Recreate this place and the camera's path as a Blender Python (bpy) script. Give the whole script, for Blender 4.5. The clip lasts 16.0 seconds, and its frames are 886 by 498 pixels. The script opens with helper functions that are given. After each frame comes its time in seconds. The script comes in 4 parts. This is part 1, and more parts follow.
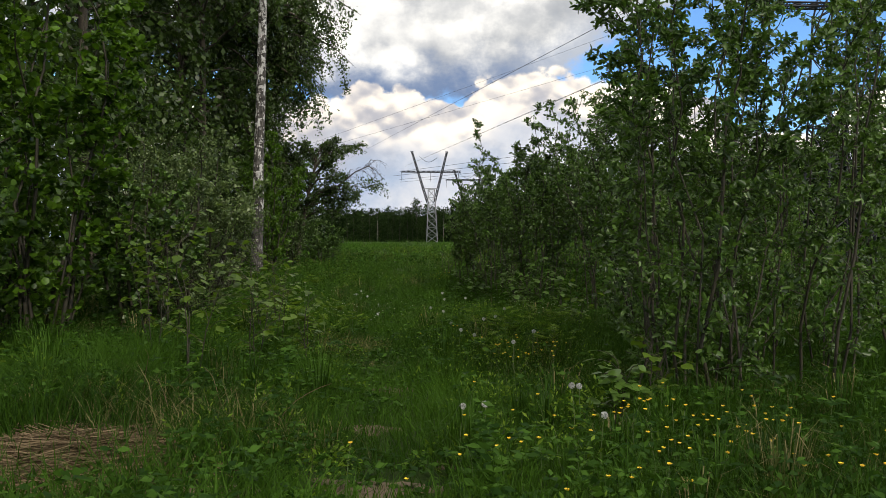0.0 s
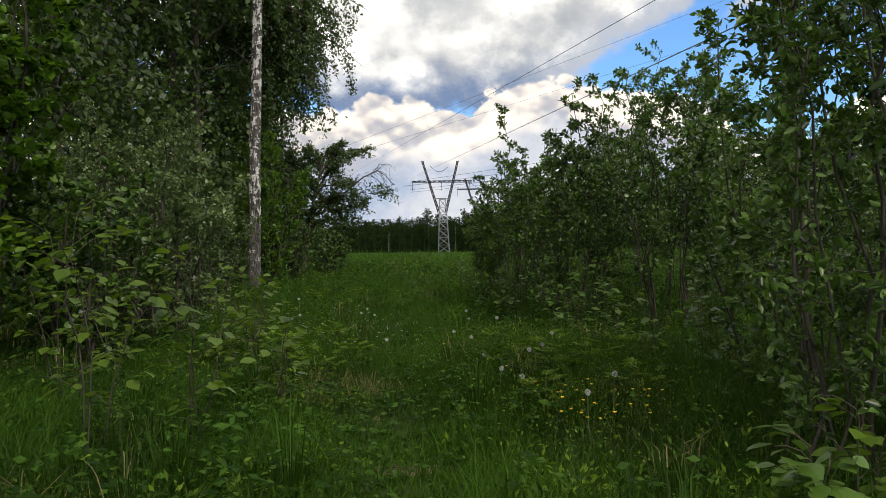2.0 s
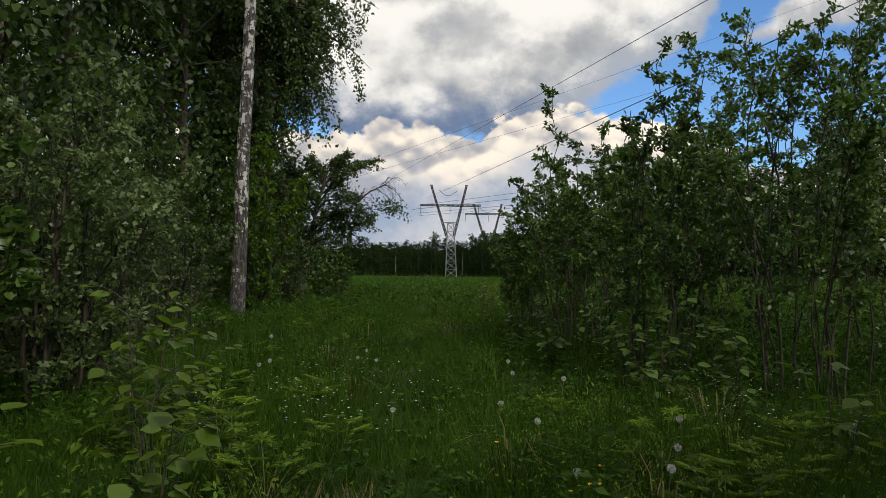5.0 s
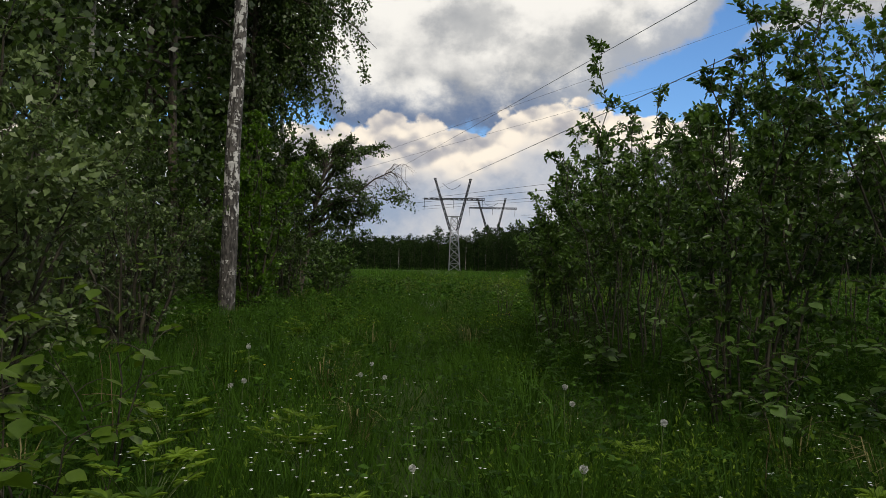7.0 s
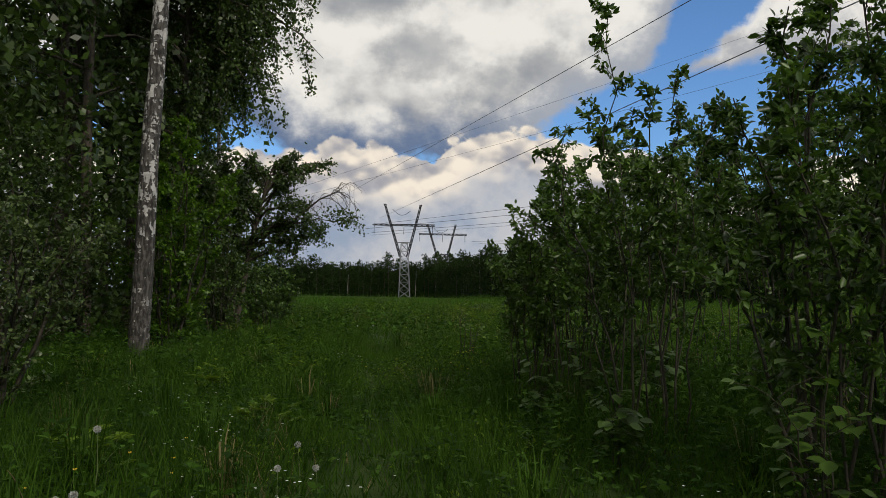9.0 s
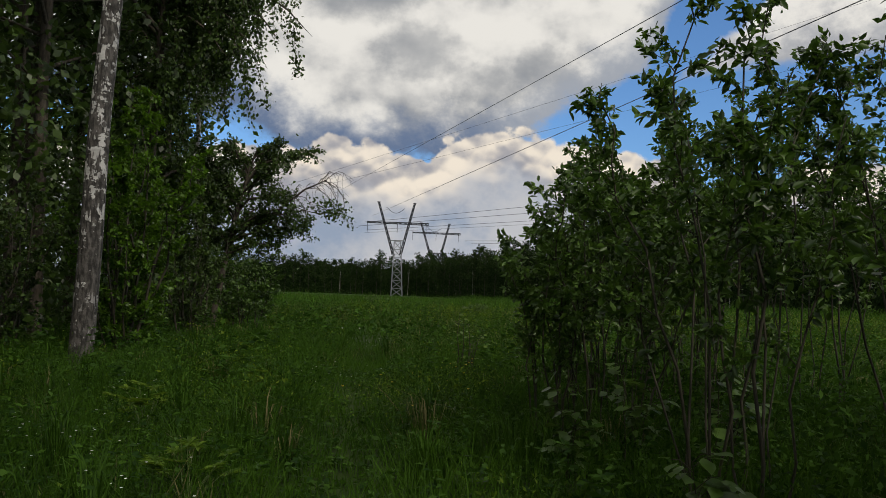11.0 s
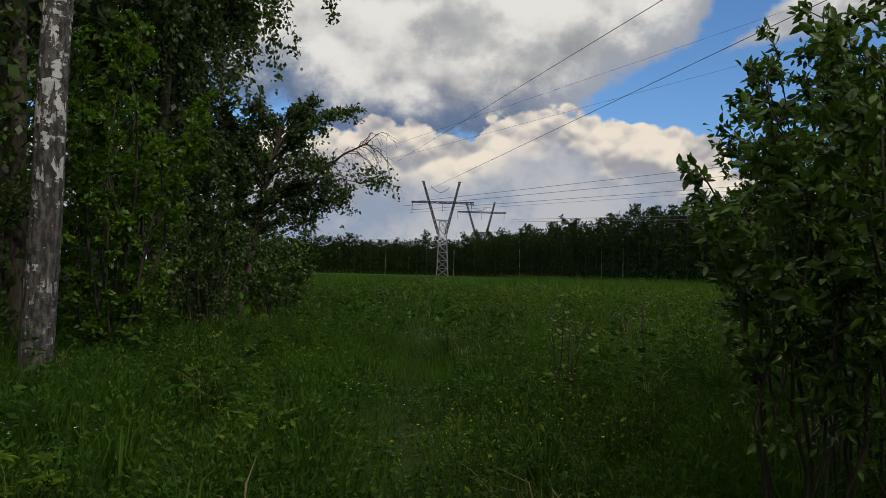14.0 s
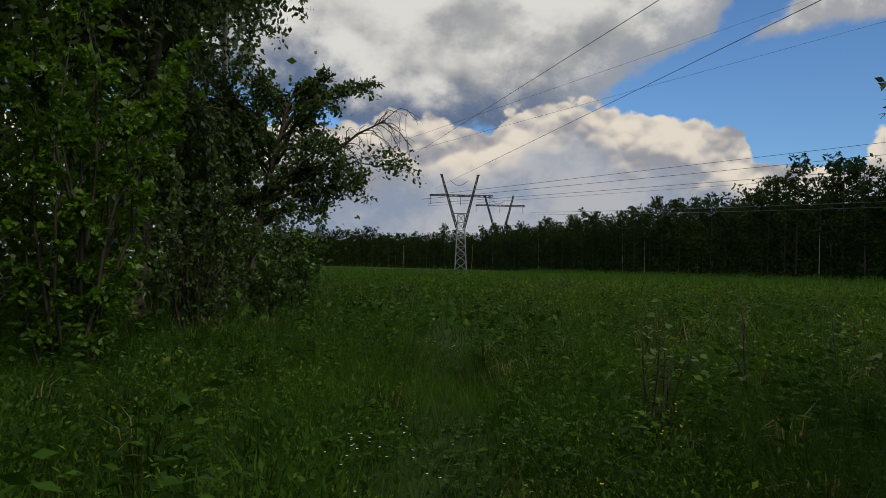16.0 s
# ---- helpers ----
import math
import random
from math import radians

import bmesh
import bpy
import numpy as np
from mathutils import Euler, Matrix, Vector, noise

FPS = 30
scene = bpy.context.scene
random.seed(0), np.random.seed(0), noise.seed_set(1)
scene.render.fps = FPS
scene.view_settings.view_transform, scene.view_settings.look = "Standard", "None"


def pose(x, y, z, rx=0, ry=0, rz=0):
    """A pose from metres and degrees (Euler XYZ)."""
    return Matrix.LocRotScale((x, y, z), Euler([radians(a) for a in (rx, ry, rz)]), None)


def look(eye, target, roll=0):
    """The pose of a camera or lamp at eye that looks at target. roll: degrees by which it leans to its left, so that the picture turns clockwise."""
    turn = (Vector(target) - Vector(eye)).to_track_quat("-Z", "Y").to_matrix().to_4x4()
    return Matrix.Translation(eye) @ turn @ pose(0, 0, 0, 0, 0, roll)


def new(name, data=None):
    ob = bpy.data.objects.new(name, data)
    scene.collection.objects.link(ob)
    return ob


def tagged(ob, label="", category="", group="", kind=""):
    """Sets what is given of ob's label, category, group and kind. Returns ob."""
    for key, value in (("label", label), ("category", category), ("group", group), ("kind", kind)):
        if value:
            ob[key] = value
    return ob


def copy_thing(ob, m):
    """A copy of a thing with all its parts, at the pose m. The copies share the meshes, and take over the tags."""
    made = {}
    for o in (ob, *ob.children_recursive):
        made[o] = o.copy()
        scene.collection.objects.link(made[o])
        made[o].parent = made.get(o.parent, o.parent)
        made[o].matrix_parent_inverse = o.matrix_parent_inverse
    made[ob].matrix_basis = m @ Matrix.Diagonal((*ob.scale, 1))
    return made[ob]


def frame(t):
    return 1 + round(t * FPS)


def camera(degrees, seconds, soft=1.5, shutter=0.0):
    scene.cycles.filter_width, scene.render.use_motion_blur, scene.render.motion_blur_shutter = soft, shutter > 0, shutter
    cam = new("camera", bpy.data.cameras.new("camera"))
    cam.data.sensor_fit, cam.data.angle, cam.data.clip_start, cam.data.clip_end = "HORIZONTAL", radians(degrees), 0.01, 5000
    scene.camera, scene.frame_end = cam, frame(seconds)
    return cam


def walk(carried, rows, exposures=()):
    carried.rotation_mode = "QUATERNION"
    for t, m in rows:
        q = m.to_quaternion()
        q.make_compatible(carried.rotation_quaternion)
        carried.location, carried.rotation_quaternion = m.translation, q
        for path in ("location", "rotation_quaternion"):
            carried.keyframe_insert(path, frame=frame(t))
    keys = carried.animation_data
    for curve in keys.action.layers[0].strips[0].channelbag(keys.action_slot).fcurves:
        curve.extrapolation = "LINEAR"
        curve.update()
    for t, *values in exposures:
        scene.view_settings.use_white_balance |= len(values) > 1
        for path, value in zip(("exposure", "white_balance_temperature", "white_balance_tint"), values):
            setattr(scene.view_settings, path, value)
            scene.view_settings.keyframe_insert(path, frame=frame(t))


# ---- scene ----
cam = camera(60.9, 16.0, soft=0.6)
PATH = [
    (0, (0.952, -0.041, 1.384), (0.911, 1.959, 1.359), 0.1),
    (0.5, (0.902, 0.579, 1.404), (0.847, 2.578, 1.414), -0.6),
    (1, (0.924, 1.203, 1.363), (0.86, 3.202, 1.389), -0.8),
    (1.5, (0.831, 1.848, 1.341), (0.759, 3.847, 1.356), -0.9),
    (2, (0.747, 2.366, 1.321), (0.675, 4.365, 1.323), -0.8),
    (2.5, (0.674, 2.904, 1.334), (0.57, 4.901, 1.317), -0.7),
    (3, (0.562, 3.438, 1.336), (0.426, 5.433, 1.319), -0.5),
    (3.5, (0.528, 4.032, 1.31), (0.388, 6.027, 1.33), -0.3),
    (4, (0.424, 4.654, 1.29), (0.336, 6.651, 1.344), 0.2),
    (4.2, (0.402, 4.853, 1.308), (0.332, 6.851, 1.376), 0.3),
    (6.3, (0.211, 6.817, 1.275), (0.081, 8.812, 1.328), 1.0),
    (6.5, (0.15, 7.033, 1.277), (0.029, 9.029, 1.32), 0.9),
    (7, (0.058, 7.478, 1.291), (-0.039, 9.475, 1.342), 1.0),
    (7.5, (0.02, 8.033, 1.33), (-0.078, 10.029, 1.401), 0.7),
    (8, (-0.061, 8.6, 1.33), (-0.087, 10.599, 1.412), 0.6),
    (8.5, (-0.053, 9.137, 1.317), (-0.016, 11.134, 1.431), 0.8),
    (9, (-0.115, 9.646, 1.343), (-0.08, 11.642, 1.466), 0.9),
    (11.3, (-0.134, 11.985, 1.393), (-0.08, 13.981, 1.513), 2.0),
    (11.5, (-0.168, 12.258, 1.401), (-0.121, 14.255, 1.51), 1.8),
    (12, (-0.21, 12.777, 1.409), (-0.157, 14.773, 1.511), 1.6),
    (12.5, (-0.227, 13.336, 1.402), (-0.168, 15.334, 1.491), 1.4),
    (13, (-0.322, 13.908, 1.399), (-0.268, 15.906, 1.483), 1.3),
    (13.5, (-0.389, 14.508, 1.395), (-0.403, 16.507, 1.477), 1.3),
    (14, (-0.494, 15.074, 1.401), (-0.558, 17.072, 1.465), 1.4),
    (14.5, (-0.561, 15.61, 1.406), (-0.641, 17.607, 1.47), 1.5),
    (15, (-0.617, 16.19, 1.4), (-0.718, 18.187, 1.452), 1.5),
    (15.5, (-0.698, 16.73, 1.407), (-0.792, 18.727, 1.45), 1.5),
    (16, (-0.78, 17.375, 1.418), (-0.891, 19.371, 1.464), 1.4),
]
walk(cam, [(t, look(eye, target, roll)) for t, eye, target, roll in PATH],
     exposures=[(0, 0.45, 6800, 9), (1.5, 0.45, 6800, 9), (2.5, 0.43, 6800, 9), (3.5, 0.2, 6800, 9), (4, 0.08, 6800, 9), (6.5, 0.03, 6800, 9), (9, -0.16, 6800, 9), (11.5, -0.22, 6800, 9), (13, -0.22, 6800, 9), (14.5, -0.37, 6700, 9), (15, -0.43, 6700, 9), (16, -0.43, 6700, 9)])

# ---- sky, clouds, sun ----
SUN_EL, SUN_AZ = radians(45), radians(150)      # azimuth from +y towards +x
SKY, CLOUD, SUN = 0.14, 1.0, 1.7
world = bpy.data.worlds.new("sky")
scene.world = world
world.use_nodes = True


class Nodes:
    """Short hand for shader arithmetic in one node tree."""

    def __init__(self, tree):
        self.tree = tree
        tree.nodes.clear()

    def node(self, kind, **sets):
        n = self.tree.nodes.new(kind)
        for k, v in sets.items():
            n.inputs[k].default_value = v
        return n

    def put(self, a, socket):
        if isinstance(a, (int, float)):
            socket.default_value = a
        elif isinstance(a, tuple):
            socket.default_value = a if len(socket.default_value) == len(a) else (*a, 1)
        else:
            self.tree.links.new(a, socket)

    def math(self, op, a, b=0.0, c=0.0):
        n = self.tree.nodes.new("ShaderNodeMath")
        n.operation = op
        for v, s in zip((a, b, c), n.inputs):
            self.put(v, s)
        return n.outputs[0]

    def step(self, lo, hi, v):
        n = self.tree.nodes.new("ShaderNodeMapRange")
        n.interpolation_type = "SMOOTHSTEP"
        self.put(v, n.inputs["Value"])
        n.inputs["From Min"].default_value, n.inputs["From Max"].default_value = lo, hi
        return n.outputs["Result"]

    def noise(self, vector, scale, detail=6, rough=0.55):
        n = self.tree.nodes.new("ShaderNodeTexNoise")
        n.inputs["Scale"].default_value, n.inputs["Detail"].default_value, n.inputs["Roughness"].default_value = scale, detail, rough
        if vector is not None:
            self.tree.links.new(vector, n.inputs["Vector"])
        return n.outputs["Fac"]

    def mix(self, f, a, b):
        n = self.tree.nodes.new("ShaderNodeMix")
        n.data_type = "RGBA"
        self.put(f, n.inputs["Factor"])
        self.put(a, n.inputs[6])
        self.put(b, n.inputs[7])
        return n.outputs[2]

    def ramp(self, f, stops):
        n = self.tree.nodes.new("ShaderNodeValToRGB")
        self.put(f, n.inputs[0])
        e = n.color_ramp.elements
        while len(e) < len(stops):
            e.new(0.5)
        for el, (p, c) in zip(e, stops):
            el.position = p
            el.color = (c, c, c, 1) if isinstance(c, (int, float)) else (*c, 1)
        return n.outputs[0]


def build_sky():
    w = Nodes(world.node_tree)
    coord = w.node("ShaderNodeTexCoord").outputs["Generated"]
    sep = w.node("ShaderNodeSeparateXYZ")
    w.put(coord, sep.inputs[0])
    x, y, z = sep.outputs
    az = w.math("ARCTAN2", x, y)
    el = w.math("ARCSINE", z)

    def squash(lift):
        """The direction, flattened as clouds are, and raised a little."""
        m = w.node("ShaderNodeMapping")
        m.inputs["Scale"].default_value, m.inputs["Location"].default_value = (1, 1, 1.25), (0, 0, lift)
        w.put(coord, m.inputs[0])
        return m.outputs[0]

    def lobes(vector, scale):
        n = w.node("ShaderNodeTexVoronoi", Scale=scale)
        n.feature = "SMOOTH_F1"
        n.inputs["Smoothness"].default_value = 0.25
        w.put(vector, n.inputs["Vector"])
        return n.outputs["Distance"]

    flat = squash(0)
    puff = w.math("SUBTRACT", w.noise(flat, 26, 10, 0.62), 0.5)
    roll = w.math("SUBTRACT", w.noise(flat, 5.2, 9, 0.5), 0.5)
    wide = w.math("SUBTRACT", w.noise(coord, 3.1, 5, 0.5), 0.5)
    # relief: bright where a billow falls away upwards
    rise = w.math("SUBTRACT", roll, w.math("SUBTRACT", w.noise(squash(0.05), 5.2, 9, 0.5), 0.5))
    knob = w.math("SUBTRACT", lobes(squash(0.02), 17), lobes(flat, 17))
    knob2 = w.math("SUBTRACT", lobes(squash(0.008), 46), lobes(flat, 46))

    def edge(points):
        """A height over the azimuth: both in radians."""
        return w.math("MULTIPLY", w.ramp(w.math("MULTIPLY_ADD", az, 1 / 1.2, 0.5), [((a + 0.6) / 1.2, e / 0.6) for a, e in points]), 0.6)

    def blot(a, e, wa, we):
        """A soft round patch of the sky."""
        d = w.math("ADD", w.math("POWER", w.math("ABSOLUTE", w.math("MULTIPLY", w.math("SUBTRACT", az, a), 1 / wa)), 2.0), w.math("POWER", w.math("ABSOLUTE", w.math("MULTIPLY", w.math("SUBTRACT", el, e), 1 / we)), 2.0))
        return w.step(1.0, 0.0, w.math("MULTIPLY_ADD", puff, 1.6, w.math("MULTIPLY_ADD", roll, 1.4, d)))

    # bank of cumulus above the trees
    top = edge([(-0.6, 0.17), (-0.17, 0.185), (-0.13, 0.212), (-0.07, 0.195), (0.0, 0.188), (0.055, 0.215), (0.105, 0.236), (0.16, 0.222),
                (0.175, 0.203), (0.247, 0.2), (0.31, 0.18), (0.335, 0.155), (0.38, 0.135), (0.44, 0.14), (0.475, 0.18), (0.6, 0.17)])
    bumps = w.math("ADD", w.math("MULTIPLY_ADD", lobes(flat, 19), -0.038, 0.015), w.math("MULTIPLY_ADD", lobes(flat, 55), -0.012, 0.005))
    s1 = w.math("SUBTRACT", w.math("ADD", top, w.math("MULTIPLY_ADD", puff, 0.03, bumps)), el)
    bank = w.step(-0.002, 0.0045, s1)
    # broad grey cloud overhead, with a dark flat base
    base = edge([(-0.6, 0.2), (-0.24, 0.215), (-0.18, 0.185), (-0.09, 0.165), (0.0, 0.165), (0.06, 0.18), (0.14, 0.205), (0.175, 0.235),
                 (0.233, 0.27), (0.28, 0.30), (0.31, 0.35), (0.36, 0.46), (0.6, 0.6)])
    s2 = w.math("SUBTRACT", w.math("ADD", el, w.math("MULTIPLY", roll, 0.10)), base)
    roof = w.step(-0.016, 0.016, w.math("ADD", s2, w.math("MULTIPLY", puff, 0.07)))
    # smaller cloud to the east
    under = edge([(-0.6, 0.6), (0.29, 0.6), (0.318, 0.277), (0.39, 0.287), (0.5, 0.287), (0.6, 0.29)])
    s3 = w.math("SUBTRACT", w.math("ADD", el, w.math("MULTIPLY", puff, 0.03)), under)
    lean = w.math("SUBTRACT", w.math("MULTIPLY_ADD", az, 0.75, 0.04), w.math("ADD", el, w.math("MULTIPLY", puff, 0.05)))
    east = w.math("MULTIPLY", w.step(-0.004, 0.012, s3), w.step(-0.004, 0.012, lean))
    # scattered clouds over the rest of the sky
    side = w.step(0.55, 0.8, w.math("ABSOLUTE", az))
    high = w.step(0.5, 0.75, el)
    rest = w.math("MULTIPLY", w.math("MAXIMUM", side, high), w.step(-0.06, 0.06, w.math("ADD", wide, w.math("MULTIPLY", puff, 0.3))))

    sky = w.node("ShaderNodeTexSky")
    sky.sky_type, sky.sun_disc, sky.sun_elevation, sky.sun_rotation = "NISHITA", False, SUN_EL, SUN_AZ
    blue = w.node("ShaderNodeVectorMath")
    blue.operation = "SCALE"
    w.put(sky.outputs[0], blue.inputs[0])
    blue.inputs["Scale"].default_value = SKY
    deep = w.node("ShaderNodeVectorMath")
    deep.operation = "MULTIPLY"
    w.put(blue.outputs[0], deep.inputs[0])
    deep.inputs[1].default_value = (0.55, 0.84, 1.18)
    col = deep.outputs[0]
    # haze under the bank, down to the trees
    haze = w.mix(w.step(-0.12, 0.14, w.math("ADD", roll, w.math("MULTIPLY", puff, 0.4))), (0.33, 0.41, 0.56), (0.58, 0.60, 0.66))
    shape = w.math("ADD", w.math("MULTIPLY", rise, 2.0), w.math("ADD", w.math("MULTIPLY", knob, 0.5), w.math("MULTIPLY", knob2, 0.35)))
    bright = w.step(-0.24, 0.24, w.math("ADD", w.math("MULTIPLY_ADD", puff, 0.5, shape), w.math("MULTIPLY", w.math("SUBTRACT", 0.022, s1), 3.2)))
    lit = w.mix(bright, (0.40, 0.405, 0.46), (1.0, 0.91, 0.80))
    bankc = w.mix(w.step(0.035, 0.10, w.math("ADD", s1, w.math("MULTIPLY", roll, 0.14))), lit, haze)
    # the roof: pale billows with grey bellies
    belly = w.math("MAXIMUM", w.math("MAXIMUM", blot(-0.012, 0.315, 0.075, 0.045), blot(0.085, 0.275, 0.07, 0.04)), w.math("MAXIMUM", blot(-0.10, 0.385, 0.10, 0.05), blot(0.16, 0.30, 0.08, 0.04)))
    form = w.math("ADD", w.math("MULTIPLY", rise, 1.7), w.math("ADD", w.math("MULTIPLY", knob, 0.16), w.math("MULTIPLY", puff, 0.32)))
    grey = w.mix(w.step(-0.36, 0.20, w.math("ADD", form, w.math("MULTIPLY", roll, 0.7))), (0.38, 0.40, 0.44), (0.93, 0.92, 0.90))
    grey = w.mix(w.math("MULTIPLY", belly, 0.6), grey, (0.30, 0.325, 0.37))
    dark = w.mix(w.step(0.03, 0.16, az), (0.15, 0.215, 0.36), (0.40, 0.44, 0.52))
    roofc = w.mix(w.step(0.012, 0.085, w.math("ADD", s2, w.math("MULTIPLY", puff, 0.10))), dark, grey)
    col = w.mix(rest, col, grey)
    col = w.mix(east, col, w.mix(w.step(0.01, 0.07, w.math("ADD", s3, w.math("MULTIPLY", puff, 0.1))), (0.46, 0.48, 0.53), (0.92, 0.91, 0.89)))
    col = w.mix(roof, col, roofc)
    col = w.mix(bank, col, bankc)
    bg = w.node("ShaderNodeBackground", Strength=CLOUD)
    w.put(col, bg.inputs[0])
    out = w.node("ShaderNodeOutputWorld")
    w.put(bg.outputs[0], out.inputs[0])


build_sky()
lamp = bpy.data.lights.new("sun", "SUN")
lamp.energy, lamp.angle, lamp.color = SUN, radians(4), (1.0, 0.94, 0.84)
sun = new("sun", lamp)
sun.matrix_basis = look((0, 0, 60), (-math.sin(SUN_AZ) * math.cos(SUN_EL), -math.cos(SUN_AZ) * math.cos(SUN_EL), 60 - math.sin(SUN_EL)))

# ---- materials ----


def leafy(name, dark, light, through_it=0.35, rough=0.5, gloss=0.3, brown=None):
    """Leaf or blade: each one has its own tint, and lets some light through."""
    mat = bpy.data.materials.new(name)
    mat.use_nodes = True
    w = Nodes(mat.node_tree)
    tint = w.node("ShaderNodeAttribute")
    tint.attribute_name = "tint"
    pos = w.node("ShaderNodeNewGeometry").outputs["Position"]
    f = w.math("ADD", tint.outputs["Fac"], w.math("MULTIPLY", w.math("SUBTRACT", w.noise(pos, 0.9, 3), 0.5), 0.9))
    f = w.math("ADD", f, w.math("MULTIPLY", w.math("SUBTRACT", w.noise(pos, 60, 2), 0.5), 0.25))
    own = w.node("ShaderNodeObjectInfo").outputs["Random"]
    f = w.math("ADD", f, w.math("MULTIPLY", w.math("SUBTRACT", own, 0.5), 0.3))
    dark, light = tuple(c * 0.75 for c in dark), tuple(c * 1.12 for c in light)
    stops = [(0.16, dark), (0.8, light)]
    if brown:
        stops = [(0.02, brown), (0.12, dark), (0.8, light)]
    col = w.ramp(f, stops)
    p = w.node("ShaderNodeBsdfPrincipled", Roughness=rough)
    p.inputs["Specular IOR Level"].default_value = gloss
    w.put(col, p.inputs["Base Color"])
    t = w.node("ShaderNodeBsdfTranslucent")
    w.put(w.mix(0.5, col, (light[0] * 1.5, light[1] * 1.5, light[2])), t.inputs["Color"])
    m = w.node("ShaderNodeMixShader", Fac=through_it)
    w.put(p.outputs[0], m.inputs[1])
    w.put(t.outputs[0], m.inputs[2])
    o = w.node("ShaderNodeOutputMaterial")
    w.put(m.outputs[0], o.inputs[0])
    return mat


def plain(name, a, b, scale=8.0, rough=0.8, metal=0.0, bump=0.0, stretch=(1, 1, 1)):
    """Two colours broken up at two scales, with fine relief."""
    mat = bpy.data.materials.new(name)
    mat.use_nodes = True
    w = Nodes(mat.node_tree)
    pos = w.node("ShaderNodeTexCoord").outputs["Object"]
    mp = w.node("ShaderNodeMapping")
    mp.inputs["Scale"].default_value = stretch
    w.put(pos, mp.inputs[0])
    n1, n2 = w.noise(mp.outputs[0], scale, 6), w.noise(mp.outputs[0], scale * 9, 3)
    f = w.math("ADD", w.math("MULTIPLY", n1, 0.7), w.math("MULTIPLY", n2, 0.3))
    p = w.node("ShaderNodeBsdfPrincipled", Roughness=rough, Metallic=metal)
    w.put(w.mix(w.step(0.35, 0.65, f), a, b), p.inputs["Base Color"])
    if bump:
        bn = w.node("ShaderNodeBump", Strength=bump, Distance=0.02)
        w.put(f, bn.inputs["Height"])
        w.put(bn.outputs[0], p.inputs["Normal"])
    o = w.node("ShaderNodeOutputMaterial")
    w.put(p.outputs[0], o.inputs[0])
    return mat


def birch_bark():
    """White bark with short cross marks, dark triangular scars, and a black cracked foot."""
    mat = bpy.data.materials.new("birch_bark")
    mat.use_nodes = True
    w = Nodes(mat.node_tree)
    pos = w.node("ShaderNodeTexCoord").outputs["Object"]
    sep = w.node("ShaderNodeSeparateXYZ")
    w.put(pos, sep.inputs[0])

    def stretched(sx, sz):
        m = w.node("ShaderNodeMapping")
        m.inputs["Scale"].default_value = (sx, sx, sz)
        w.put(pos, m.inputs[0])
        return m.outputs[0]

    low = w.step(9.0, 0.0, sep.outputs[2])
    foot = w.step(2.6, 0.3, w.math("ADD", sep.outputs[2], w.math("MULTIPLY", w.math("SUBTRACT", w.noise(pos, 5, 4), 0.5), 2.0)))
    plates = w.math("ADD", w.noise(stretched(6.5, 5.0), 1.0, 4, 0.6), w.math("MULTIPLY", w.math("SUBTRACT", w.noise(stretched(5.0, 26.0), 1.0, 2, 0.5), 0.5), 0.22))
    cracks = w.noise(stretched(15.0, 2.6), 1.0, 5, 0.6)
    pale = w.step(0.52, 0.545, w.math("SUBTRACT", plates, w.math("MULTIPLY", w.math("SUBTRACT", low, 0.55), 0.10)))
    dark = w.math("SUBTRACT", 1.0, w.math("MULTIPLY", pale, w.step(0.59, 0.55, w.math("MULTIPLY_ADD", low, 0.03, cracks))))
    dark = w.math("MAXIMUM", dark, w.math("MULTIPLY", foot, w.step(0.36, 0.5, cracks)))
    white = w.mix(w.step(0.3, 0.7, w.noise(stretched(3.0, 9.0), 1.0, 5, 0.6)), (0.36, 0.355, 0.345), (0.62, 0.61, 0.595))
    black = w.mix(w.step(0.35, 0.7, w.noise(stretched(22.0, 7.0), 1.0, 4)), (0.018, 0.016, 0.014), (0.115, 0.105, 0.097))
    col = w.mix(dark, white, black)
    p = w.node("ShaderNodeBsdfPrincipled", Roughness=0.8)
    w.put(col, p.inputs["Base Color"])
    bn = w.node("ShaderNodeBump", Strength=0.7, Distance=0.02)
    w.put(w.math("SUBTRACT", w.noise(pos, 30, 3), dark), bn.inputs["Height"])
    w.put(bn.outputs[0], p.inputs["Normal"])
    o = w.node("ShaderNodeOutputMaterial")
    w.put(p.outputs[0], o.inputs[0])
    return mat


